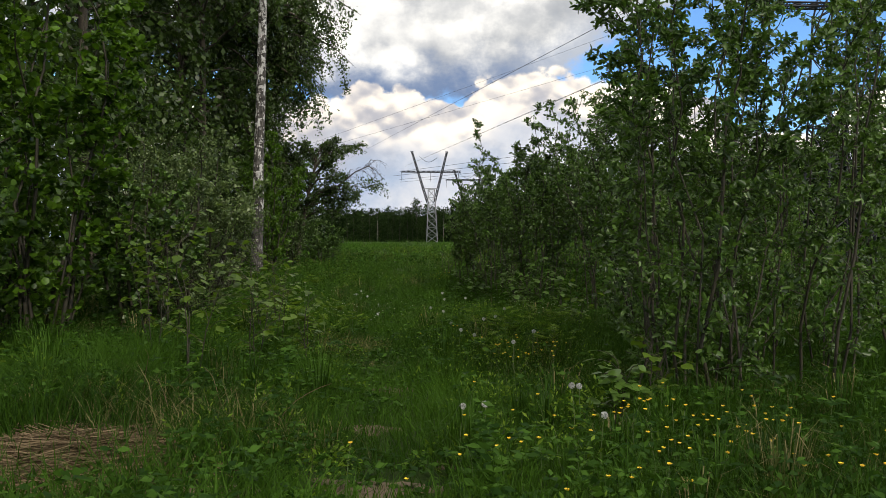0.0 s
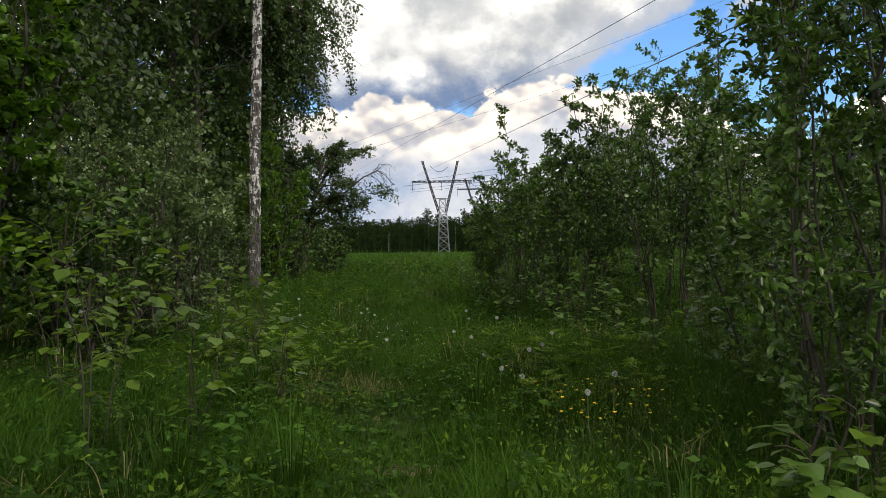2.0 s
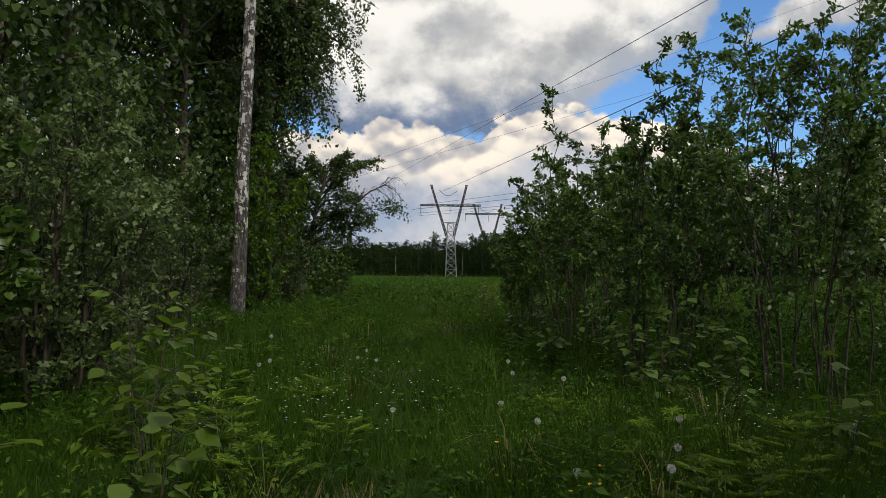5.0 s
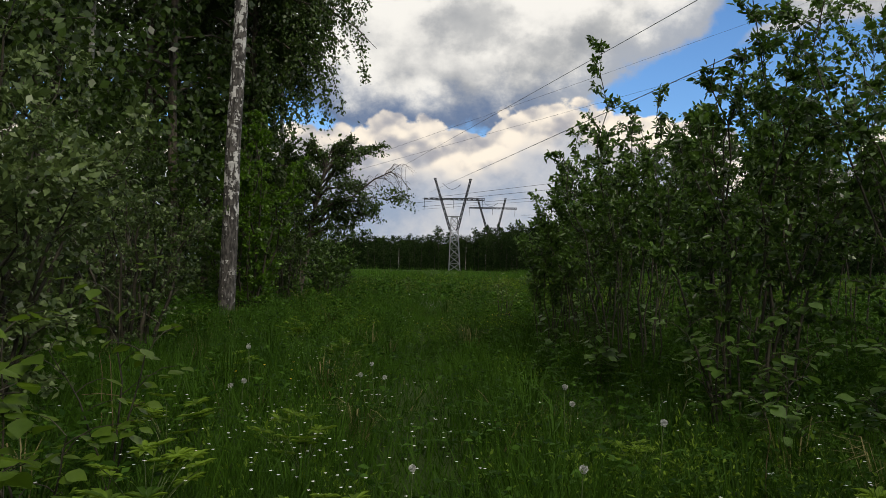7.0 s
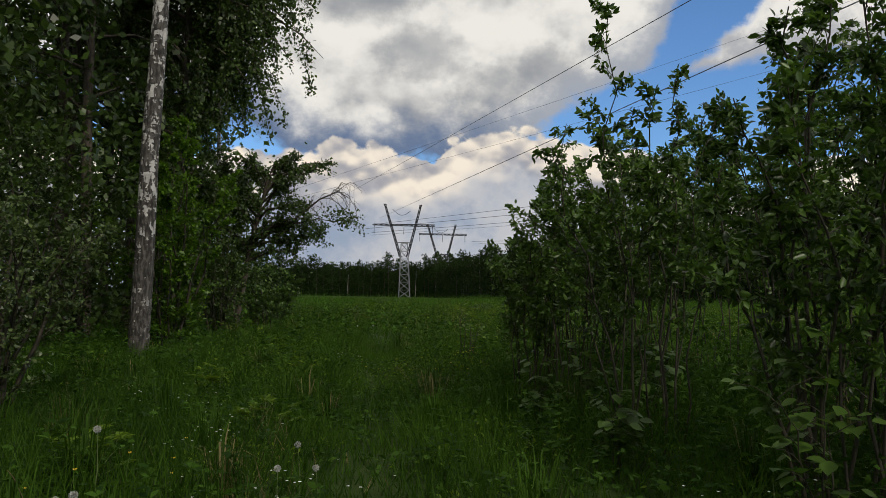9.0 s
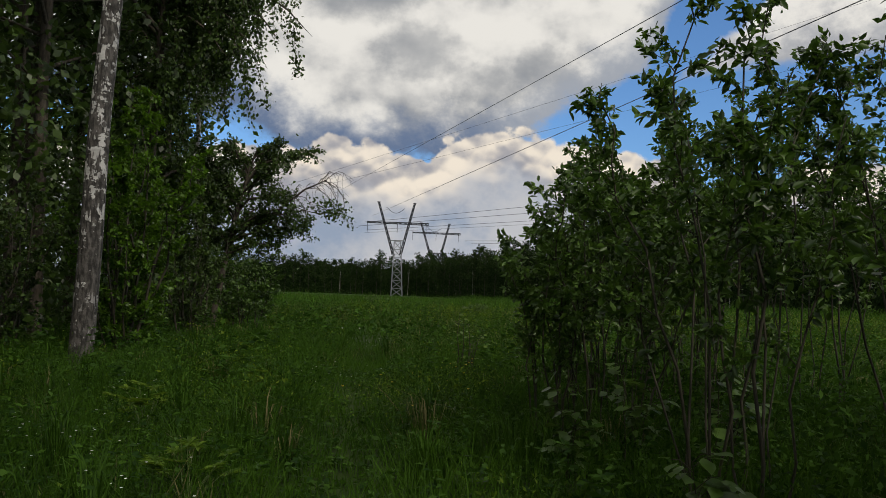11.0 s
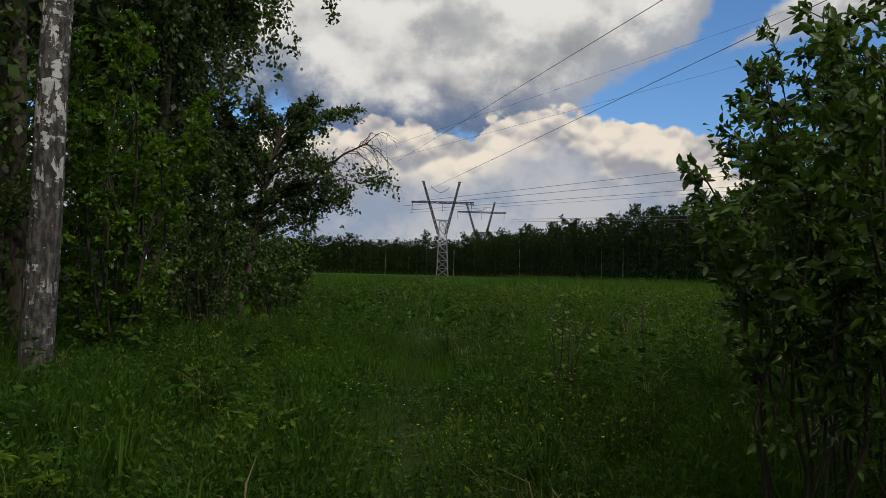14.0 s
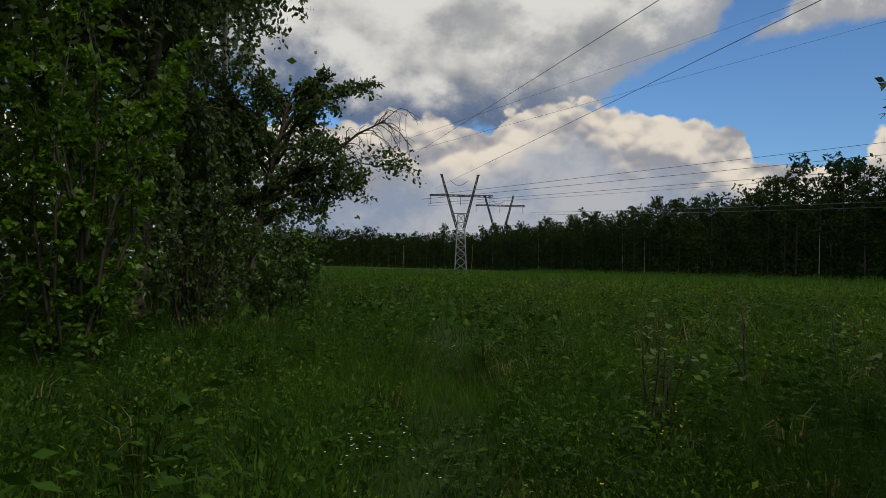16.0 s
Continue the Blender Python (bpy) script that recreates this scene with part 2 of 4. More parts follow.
def meadow_ground():
    mat = bpy.data.materials.new("meadow_ground")
    mat.use_nodes = True
    w = Nodes(mat.node_tree)
    pos = w.node("ShaderNodeNewGeometry").outputs["Position"]
    a = w.noise(pos, 0.12, 5)
    b = w.noise(pos, 3.0, 6, 0.65)
    f = w.math("ADD", w.math("MULTIPLY", a, 0.5), w.math("MULTIPLY", b, 0.5))
    col = w.ramp(f, [(0.33, (0.010, 0.027, 0.005)), (0.5, (0.021, 0.050, 0.008)), (0.68, (0.042, 0.078, 0.015))])
    soil = w.mix(b, (0.025, 0.020, 0.012), (0.07, 0.058, 0.032))
    near = w.node("ShaderNodeSeparateXYZ")
    w.put(pos, near.inputs[0])
    col = w.mix(w.step(60, 30, near.outputs[1]), col, w.mix(0.22, col, soil))
    p = w.node("ShaderNodeBsdfPrincipled", Roughness=0.95)
    p.inputs["Specular IOR Level"].default_value = 0.1
    w.put(col, p.inputs["Base Color"])
    bn = w.node("ShaderNodeBump", Strength=0.8, Distance=0.05)
    w.put(b, bn.inputs["Height"])
    w.put(bn.outputs[0], p.inputs["Normal"])
    o = w.node("ShaderNodeOutputMaterial")
    w.put(p.outputs[0], o.inputs[0])
    return mat


GROUND = meadow_ground()
GRASS = leafy("grass_blades", (0.014, 0.044, 0.005), (0.050, 0.112, 0.011), 0.35, 0.6, 0.1, brown=(0.22, 0.19, 0.09))
WEED = leafy("herb_leaves", (0.016, 0.050, 0.006), (0.050, 0.112, 0.013), 0.3, 0.6, 0.1)
FIELDHERB = leafy("field_herb_leaves", (0.040, 0.080, 0.009), (0.125, 0.185, 0.018), 0.35, 0.6, 0.1)
LIGHTHERB = leafy("light_herb_leaves", (0.045, 0.10, 0.010), (0.13, 0.21, 0.02), 0.35, 0.55, 0.15)
HAY = leafy("dry_grass", (0.06, 0.042, 0.026), (0.19, 0.14, 0.085), 0.15, 0.8, 0.1)
WILLOW = leafy("willow_leaves", (0.018, 0.050, 0.007), (0.085, 0.160, 0.026), 0.32, 0.38, 0.5)
GREYWILLOW = leafy("grey_willow_leaves", (0.042, 0.078, 0.024), (0.115, 0.165, 0.055), 0.28, 0.42, 0.4)
MAPLE = leafy("maple_leaves", (0.026, 0.070, 0.005), (0.088, 0.180, 0.013), 0.4, 0.42, 0.4)
SAPLING = leafy("hazel_leaves", (0.035, 0.080, 0.008), (0.100, 0.170, 0.016), 0.42, 0.42, 0.4)
BIRCHLEAF = leafy("birch_leaves", (0.02, 0.042, 0.009), (0.055, 0.098, 0.018), 0.3, 0.42, 0.4)
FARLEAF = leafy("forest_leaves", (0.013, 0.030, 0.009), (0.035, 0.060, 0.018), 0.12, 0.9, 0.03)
BARK = plain("dark_bark", (0.03, 0.024, 0.018), (0.085, 0.07, 0.052), 6, 0.9, 0, 0.6, (3, 3, 0.7))
TWIG = plain("willow_bark", (0.018, 0.016, 0.010), (0.05, 0.042, 0.026), 9, 0.7, 0, 0.3, (2, 2, 0.6))
PALEBARK = plain("pale_bark", (0.16, 0.15, 0.13), (0.42, 0.41, 0.38), 3, 0.8, 0, 0.3, (1, 1, 0.5))
BIRCH = birch_bark()
STEEL = plain("galvanised_steel", (0.20, 0.21, 0.22), (0.31, 0.32, 0.34), 0.8, 0.55, 0.5)
DARKSTEEL = plain("dark_steel", (0.018, 0.02, 0.026), (0.04, 0.045, 0.055), 0.8, 0.6, 0.3)
WIRE = plain("wire_metal", (0.05, 0.055, 0.065), (0.08, 0.085, 0.1), 1, 0.5, 0.4)
YELLOW = plain("buttercup_yellow", (0.75, 0.48, 0.02), (0.85, 0.60, 0.03), 30, 0.35)
FLUFF = plain("seed_fluff", (0.36, 0.37, 0.35), (0.52, 0.53, 0.50), 90, 0.95)
WHITEPETAL = plain("white_petals", (0.7, 0.72, 0.7), (0.82, 0.83, 0.8), 60, 0.6)
SOIL = plain("trodden_soil", (0.06, 0.042, 0.026), (0.15, 0.11, 0.075), 7, 0.95, 0, 0.8)
STALK = plain("flower_stalk", (0.06, 0.10, 0.03), (0.14, 0.18, 0.06), 20, 0.6)

# ---- mesh tools ----
rng = np.random.default_rng(7)


def raw_mesh(name, verts, faces, mat, tint=None, smooth=False):
    """A mesh out of arrays: verts (n, 3), faces (m, k)."""
    verts, faces = np.asarray(verts, np.float32), np.asarray(faces, np.int32)
    me = bpy.data.meshes.new(name)
    k = faces.shape[1]
    me.vertices.add(len(verts))
    me.vertices.foreach_set("co", verts.ravel())
    me.loops.add(faces.size)
    me.loops.foreach_set("vertex_index", faces.ravel())
    me.polygons.add(len(faces))
    me.polygons.foreach_set("loop_start", np.arange(0, faces.size, k, dtype=np.int32))
    if smooth:
        me.polygons.foreach_set("use_smooth", np.ones(len(faces), bool))
    me.materials.append(mat)
    if tint is not None:
        me.attributes.new("tint", "FLOAT", "POINT").data.foreach_set("value", np.asarray(tint, np.float32))
    me.update(calc_edges=True)
    return me


def unit(v):
    return v / np.maximum(np.linalg.norm(v, axis=-1, keepdims=True), 1e-9)


OVAL = np.array([(0, 0, 0), (0.27, 0.3, 0.07), (0.22, 0.68, 0.05), (0, 1, -0.1), (-0.22, 0.68, 0.05), (-0.27, 0.3, 0.07)])
LANCE = OVAL * np.array([0.85, 1, 1])
OVALF = np.array([(0, 1, 2, 3), (0, 3, 4, 5)])
ROUND = np.array([(0, 0, 0), (0.42, 0.28, 0.05), (0.36, 0.75, 0.03), (0, 1.0, -0.12), (-0.36, 0.75, 0.03), (-0.42, 0.28, 0.05)])
KITE = np.array([(0, 0, 0), (0.32, 0.45, 0.06), (0, 1, -0.06), (-0.32, 0.45, 0.06)])
KITEF = np.array([(0, 1, 2, 3)])


def leaf_arrays(p, d, size, shape=OVAL, faces=OVALF, flat=0.5):
    """Leaves at p along d; flat: how much their upper sides face the sky."""
    n = len(p)
    d = unit(d)
    up = unit(rng.normal(size=(n, 3)) * (1 - flat) + np.array([0, 0, 1.0]) * flat)
    side = unit(np.cross(d, up))
    nor = np.cross(side, d)
    s = np.asarray(size).reshape(-1, 1, 1) * np.ones((n, 1, 1))
    v = p[:, None, :] + s * (shape[None, :, 0:1] * side[:, None] + shape[None, :, 1:2] * d[:, None] + shape[None, :, 2:3] * nor[:, None])
    f = faces[None] + (np.arange(n) * len(shape))[:, None, None]
    return v.reshape(-1, 3), f.reshape(-1, faces.shape[1]), np.repeat(rng.random(n), len(shape))


def tube_arrays(paths):
    """Tapered round limbs: each (points, radius at the foot, radius at the tip, sides)."""
    vs, fs, o = [], [], 0
    for pts, r0, r1, k in paths:
        pts = np.asarray(pts, float)
        n = len(pts)
        tan = unit(np.gradient(pts, axis=0))
        ref = np.where(np.abs(tan[:, 2:3]) > 0.9, np.array([[1.0, 0, 0]]), np.array([[0, 0, 1.0]]))
        a = unit(np.cross(tan, ref))
        b = np.cross(tan, a)
        ang = np.linspace(0, 2 * np.pi, k, endpoint=False)
        r = np.linspace(r0, r1, n)[:, None, None]
        ring = pts[:, None] + r * (np.cos(ang)[None, :, None] * a[:, None] + np.sin(ang)[None, :, None] * b[:, None])
        vs.append(ring.reshape(-1, 3))
        i, j = np.meshgrid(np.arange(n - 1), np.arange(k), indexing="ij")
        j2 = (j + 1) % k
        fs.append((np.stack([i * k + j, i * k + j2, (i + 1) * k + j2, (i + 1) * k + j], -1)).reshape(-1, 4) + o)
        o += n * k
    return np.concatenate(vs), np.concatenate(fs)


def limb(start, end, bend=0.1, n=6, droop=0.0):
    t = np.linspace(0, 1, n)[:, None]
    start, end = np.asarray(start, float), np.asarray(end, float)
    size = np.linalg.norm(end - start)
    wob = np.cumsum(rng.normal(size=(n, 3)), 0) * bend * size / n
    wob -= wob[0]
    p = start + (end - start) * t + wob
    p[:, 2] += (np.sin(t[:, 0] * np.pi) * 0.12 - droop * t[:, 0] ** 2) * size
    return p


def along(path, t):
    t = np.asarray(t) * (len(path) - 1)
    i = np.minimum(t.astype(int), len(path) - 2)
    f = (t - i)[:, None]
    return path[i] * (1 - f) + path[i + 1] * f


def woody(name, at, label, category, stems, leaves, bark, leaf_mat, group=""):
    """A plant as one thing: an Empty at its foot, its wood and its leaves."""
    root = tagged(new(name), label, category, group)
    root.matrix_basis = pose(*at)
    v, f = tube_arrays(stems)
    wood = new("stems" if category in ("shrub", "sapling") else "trunk", raw_mesh("wood", v, f, bark, smooth=True))
    wood.parent = root
    if leaves is not None:
        lv, lf, lt = leaves
        crown = tagged(new("leaves", raw_mesh("leaves", lv, lf, leaf_mat, lt)), kind="stuff")
        crown.parent = root
    return root


def shrub_parts(h, r, n_stems, n_leaves, size, shape=OVAL, plainer=False, low=0.15, foot=0.25, thick=0.022, droop=0.0, flat=0.5, spread=0.35, lean=(0, 0)):
    """Many stems fanning from one foot, side twigs on each, leaves on the twigs."""
    tubes, twigs = [], []
    for i in range(n_stems):
        a = 2 * np.pi * (i + rng.uniform(-0.4, 0.4)) / n_stems
        q = np.sqrt(rng.uniform(0.02, 1.0))
        hh = h * (1.0 - 0.33 * q ** 1.8) * rng.uniform(0.86, 1.06)
        p0 = np.array([np.cos(a), np.sin(a), 0]) * foot * r * rng.uniform(0.3, 1)
        p1 = np.array([np.cos(a) * r * q * 0.85 + lean[0] * hh / h, np.sin(a) * r * q * 0.85 + lean[1] * hh / h, hh])
        st = limb(p0, p1, 0.2, 9)
        tubes.append((st, thick * rng.uniform(0.6, 1.2), 0.004, 6))
        for t in np.linspace(low, 0.97, int(7 + hh * 3)) + rng.uniform(-0.03, 0.03, int(7 + hh * 3)):
            t = min(max(t, 0.05), 0.99)
            b0 = along(st, [t])[0]
            out = unit(np.array([b0[0], b0[1], 0]) * 0.8 + np.append(rng.normal(size=2), 0) * r * 0.5)
            ln = r * spread * rng.uniform(0.5, 1.4) * (1.2 - 0.55 * t)
            b1 = b0 + (out * 0.85 + np.array([0, 0, rng.uniform(0.1, 0.8)])) * ln
            br = limb(b0, b1, 0.2, 4, droop)
            tubes.append((br, 0.005, 0.002, 3))
            twigs.append((br, ln, t))
    w = np.array([l * (0.55 + 0.75 * t) for _, l, t in twigs])
    counts = np.maximum(3, (n_leaves * w / w.sum()).astype(int))
    p, d = [], []
    for (br, l, _), c in zip(twigs, counts):
        pts = along(br, rng.random(c) ** 0.7)
        ax = unit(br[-1] - br[0])
        p.append(pts + rng.normal(size=(c, 3)) * 0.055 * max(l, 0.4))
        d.append(ax * 0.5 + rng.normal(size=(c, 3)) * 0.75 + np.array([0, 0, -0.15 - droop]))
    p, d = np.concatenate(p), np.concatenate(d)
    p[:, 2] = np.maximum(p[:, 2], 0.06)
    lv = leaf_arrays(p, d, size * rng.uniform(0.6, 1.25, len(p)), *((KITE * np.array([0.9, 1, 1]), KITEF) if plainer else (shape, OVALF)), flat)
    return tubes, lv


def shrub(name, x, y, label, leaf_mat, bark=None, group="", **kw):
    tubes, lv = shrub_parts(**kw)
    return woody(name, (x, y, 0), label, "shrub", tubes, lv, bark or TWIG, leaf_mat, group)


def tree_parts(h, r, low, n_limbs, n_leaves, size, trunk_r, lean=(0, 0), hang=0.0, shape=KITE, faces=KITEF, bias=(0, 0), subs=7, extra=(), twiggy=True):
    """A trunk with limbs, boughs on the limbs, leaves on the boughs. hang: how the outer twigs droop. extra: further limbs (start height, end)."""
    tubes, twigs = [], []
    trunk = limb((0, 0, -0.1), (lean[0], lean[1], h), 0.02, 14)
    tubes.append((trunk, trunk_r, 0.02, 12))
    limbs = []
    for i in range(n_limbs):
        t = low + (0.97 - low) * (i + rng.random()) / n_limbs
        u = (t - low) / (1 - low)
        a = rng.uniform(0, 2 * np.pi)
        ln = r * (0.35 + 0.9 * np.sin(np.pi * min(1, 0.22 + 0.78 * u))) * rng.uniform(0.7, 1.1)
        e = along(trunk, [t])[0]
        limbs.append((e, e + np.array([np.cos(a) * ln + bias[0] * r, np.sin(a) * ln + bias[1] * r, ln * rng.uniform(0.2, 0.75)]), ln))
    for hz, end in extra:
        e = along(trunk, [hz / h])[0]
        limbs.append((e, np.asarray(end, float), np.linalg.norm(np.asarray(end) - e)))
    for e, tip, ln in limbs:
        lb = limb(e, tip, 0.18, 7, hang * 0.25)
        tubes.append((lb if twiggy else lb[::3], max(0.02, trunk_r * 0.32 * ln / r), 0.006, 6 if twiggy else 4))
        for s in rng.uniform(0.2, 1.0, subs):
            b0 = along(lb, [s])[0]
            dirn = unit(rng.normal(size=3) + unit(lb[-1] - lb[0]) * 0.8)
            l2 = min(0.85 if hang > 0.7 else 9, ln * rng.uniform(0.18, 0.42))
            b1 = b0 + dirn * l2 + np.array([0, 0, -hang * l2 * 1.5])
            br = limb(b0, b1, 0.25, 5, hang)
            if twiggy:
                tubes.append((br, 0.012, 0.003, 3))
            twigs.append((br, l2))
    w = np.array([l for _, l in twigs])
    counts = np.maximum(2, (n_leaves * w / w.sum()).astype(int))
    p, d = [], []
    for (br, l), c in zip(twigs, counts):
        p.append(along(br, rng.random(c) ** 0.8) + rng.normal(size=(c, 3)) * 0.13 * max(l, 0.5))
        d.append(rng.normal(size=(c, 3)) + unit(br[-1] - br[0]) * 0.4 + np.array([0, 0, -hang]))
    p, d = np.concatenate(p), np.concatenate(d)
    lv = leaf_arrays(p, d, size * rng.uniform(0.6, 1.3, len(p)), shape, faces, 0.35)
    return tubes, lv


def tree(name, x, y, label, leaf_mat, bark, group="", **kw):
    tubes, lv = tree_parts(**kw)
    return woody(name, (x, y, 0), label, "tree", tubes, lv, bark, leaf_mat, group)


# ---- ground ----


def ground_height(x, y):
    return 0.035 * np.sin(x * 1.3 + 0.7 * y) + 0.03 * np.sin(y * 0.9 - 0.4 * x) + 0.02 * np.sin(3.1 * x) * np.sin(2.3 * y)


def trail_x(y):
    """Middle line of the trodden trail."""
    return 1.0 - 0.12 * y + 0.0014 * y * y


def make_ground():
    def lines(lo, hi):
        core = np.arange(lo, hi + 0.01, 0.5)
        far = np.array([60, 90, 140, 220, 400, 800, 1600, 3200.0])
        return np.concatenate([lo - far[::-1] * 1.0, core, hi + far])
    gx, gy = np.meshgrid(lines(-14, 14), lines(-4, 44), indexing="ij")
    fade = np.exp(-np.maximum(0, np.maximum(np.abs(gx) - 14, np.abs(gy - 20) - 24)) / 5)
    z = ground_height(gx, gy) * fade
    m, n = gx.shape
    i, j = np.meshgrid(np.arange(m - 1), np.arange(n - 1), indexing="ij")
    f = np.stack([i * n + j, (i + 1) * n + j, (i + 1) * n + j + 1, i * n + j + 1], -1).reshape(-1, 4)
    tagged(new("ground", raw_mesh("ground", np.stack([gx, gy, z], -1).reshape(-1, 3), f, GROUND, smooth=True)),
           "grown-over meadow soil with a trodden grassy trail", "ground", kind="structure")


make_ground()


def blades(n, x, y, height, width, three=True):
    """Bent grass blades rooted at x, y."""
    z = ground_height(x, y) * (y < 46)
    a = rng.uniform(0, 2 * np.pi, n)
    side = np.stack([np.cos(a), np.sin(a), np.zeros(n)], -1)
    b = rng.uniform(0, 2 * np.pi, n)
    lean = np.stack([np.cos(b), np.sin(b), np.zeros(n)], -1) * (height * rng.uniform(0.2, 1.0, n))[:, None]
    root = np.stack([x, y, z - 0.01], -1)
    up = np.array([0, 0, 1.0])
    tint = 0.55 * rng.random(n) + 0.45 * patch(x, y, 2.2, 21)
    w = (width * rng.uniform(0.6, 1.3, n))[:, None] * side
    if three:
        mid = root + up * (height * 0.6)[:, None] + lean * 0.35
        tip = root + up * height[:, None] * 0.95 + lean
        v = np.stack([root - w, root + w, mid - w * 0.8, mid + w * 0.8, tip], 1)
        f = np.array([(0, 1, 3), (0, 3, 2), (2, 3, 4)])
        k = 5
    else:
        tip = root + up * height[:, None] + lean * 0.8
        v = np.stack([root - w, root + w, tip], 1)
        f = np.array([(0, 1, 2)])
        k = 3
    faces = (f[None] + (np.arange(n) * k)[:, None, None]).reshape(-1, 3)
    return v.reshape(-1, 3), faces, np.repeat(tint, k)


def patch(x, y, scale, seed):
    """Smooth pseudo-random field over the plan, 0 to 1."""
    s = np.zeros_like(x)
    g = np.random.default_rng(seed)
    for k in range(6):
        fx, fy, ph = g.normal(size=2).tolist() + [g.uniform(0, 6.28)]
        s = s + np.sin((x * fx + y * fy) / scale * 2 + ph)
    return 1 / (1 + np.exp(-s))


def make_grass():
    def strip(name, n, x0, x1, y0, y1, h, w, three, label):
        x, y = rng.uniform(x0, x1, n) + rng.normal(size=n) * (x1 - x0) * 0.08, rng.uniform(y0, y1, n) + rng.normal(size=n) * 0.6
        off = np.abs(x - trail_x(y))
        trod = np.clip((off - 0.15) / 0.45, 0, 1)
        tall = patch(x, y, 1.6, 3) * 0.6 + patch(x, y, 0.5, 4) * 0.4
        hh = h * (0.45 + 0.9 * tall) * rng.uniform(0.5, 1.3, n) * np.where(y < 32, 0.42 + 0.58 * trod, 1)
        bare = ((x - 0.5) ** 2 / 0.35 + (y - 4.2) ** 2 / 0.12 < 1) | ((x + 1.5) ** 2 / 0.6 + (y - 4.3) ** 2 / 0.7 < 1) | ((x + 0.35) ** 2 / 0.08 + (y - 4.0) ** 2 / 0.05 < 1)
        keep = ~(bare & (rng.random(n) < 0.85))
        v, f, t = blades(keep.sum(), x[keep], y[keep], hh[keep], np.full(keep.sum(), w), three)
        tagged(new(name, raw_mesh(name, v, f, GRASS, t)), label, "grass", kind="stuff")
    strip("meadow_grass", 62000, -5, 5, 1.5, 7.5, 0.33, 0.0035, True, "long green meadow grass beside the trail")
    strip("meadow_grass", 68000, -6, 6, 7.5, 12, 0.34, 0.0045, False, "long green meadow grass beside the trail")
    strip("meadow_grass", 105000, -9, 9, 12, 30, 0.42, 0.006, False, "long green meadow grass beside the trail")
    strip("meadow_grass", 45000, -15, 15, -7, 30, 0.3, 0.012, False, "long green meadow grass beside the trail")
    strip("field_grass", 7000, -40, 80, 80, 150, 1.25, 0.05, False, "tall seeding grass far out in the field")
    strip("field_grass", 80000, -16, 34, 30, 75, 0.55, 0.014, False, "tall green grass of the open field")
    strip("field_grass", 45000, -70, 80, 75, 200, 0.8, 0.05, False, "tall green grass of the open field")


make_grass()


def make_tussocks():
    """Clumps of long arching blades."""
    n, m = 620, 55
    cx, cy = rng.uniform(-6.5, 9, n), 3.2 + 36 * rng.random(n) ** 1.1
    keep = (np.abs(cx - trail_x(cy)) > 0.4) & ((cx + 1.5) ** 2 / 1.0 + (cy - 4.2) ** 2 / 1.2 > 1)
    cx, cy = cx[keep], cy[keep]
    n = len(cx)
    tall = np.repeat(rng.uniform(0.32, 0.62, n), m) * rng.uniform(0.6, 1.1, n * m)
    a = rng.uniform(0, 6.28, n * m)
    r = rng.uniform(0.01, 0.09, n * m)
    x, y = np.repeat(cx, m) + np.cos(a) * r, np.repeat(cy, m) + np.sin(a) * r
    out = np.stack([np.cos(a), np.sin(a), np.zeros(n * m)], -1)
    side = np.stack([-np.sin(a), np.cos(a), np.zeros(n * m)], -1) * (0.0025 + 0.00012 * y)[:, None]
    root = np.stack([x, y, ground_height(x, y)], -1)
    up = np.array([0, 0, 1.0])
    reach = (tall * rng.uniform(0.25, 0.8, n * m))[:, None]
    mid = root + up * (tall * 0.75)[:, None] + out * reach * 0.35
    tip = root + up * (tall * rng.uniform(0.55, 1.0, n * m))[:, None] + out * reach
    v = np.stack([root - side, root + side, mid - side, mid + side, tip], 1).reshape(-1, 3)
    f = (np.array([(0, 1, 3), (0, 3, 2), (2, 3, 4)])[None] + (np.arange(n * m) * 5)[:, None, None]).reshape(-1, 3)
    t = np.repeat(np.repeat(rng.random(n), m) * 0.6 + rng.random(n * m) * 0.4, 5)
    tagged(new("grass_tussocks", raw_mesh("grass_tussocks", v, f, GRASS, t)), "tussocks of long arching grass in the meadow", "grass", kind="stuff")


make_tussocks()


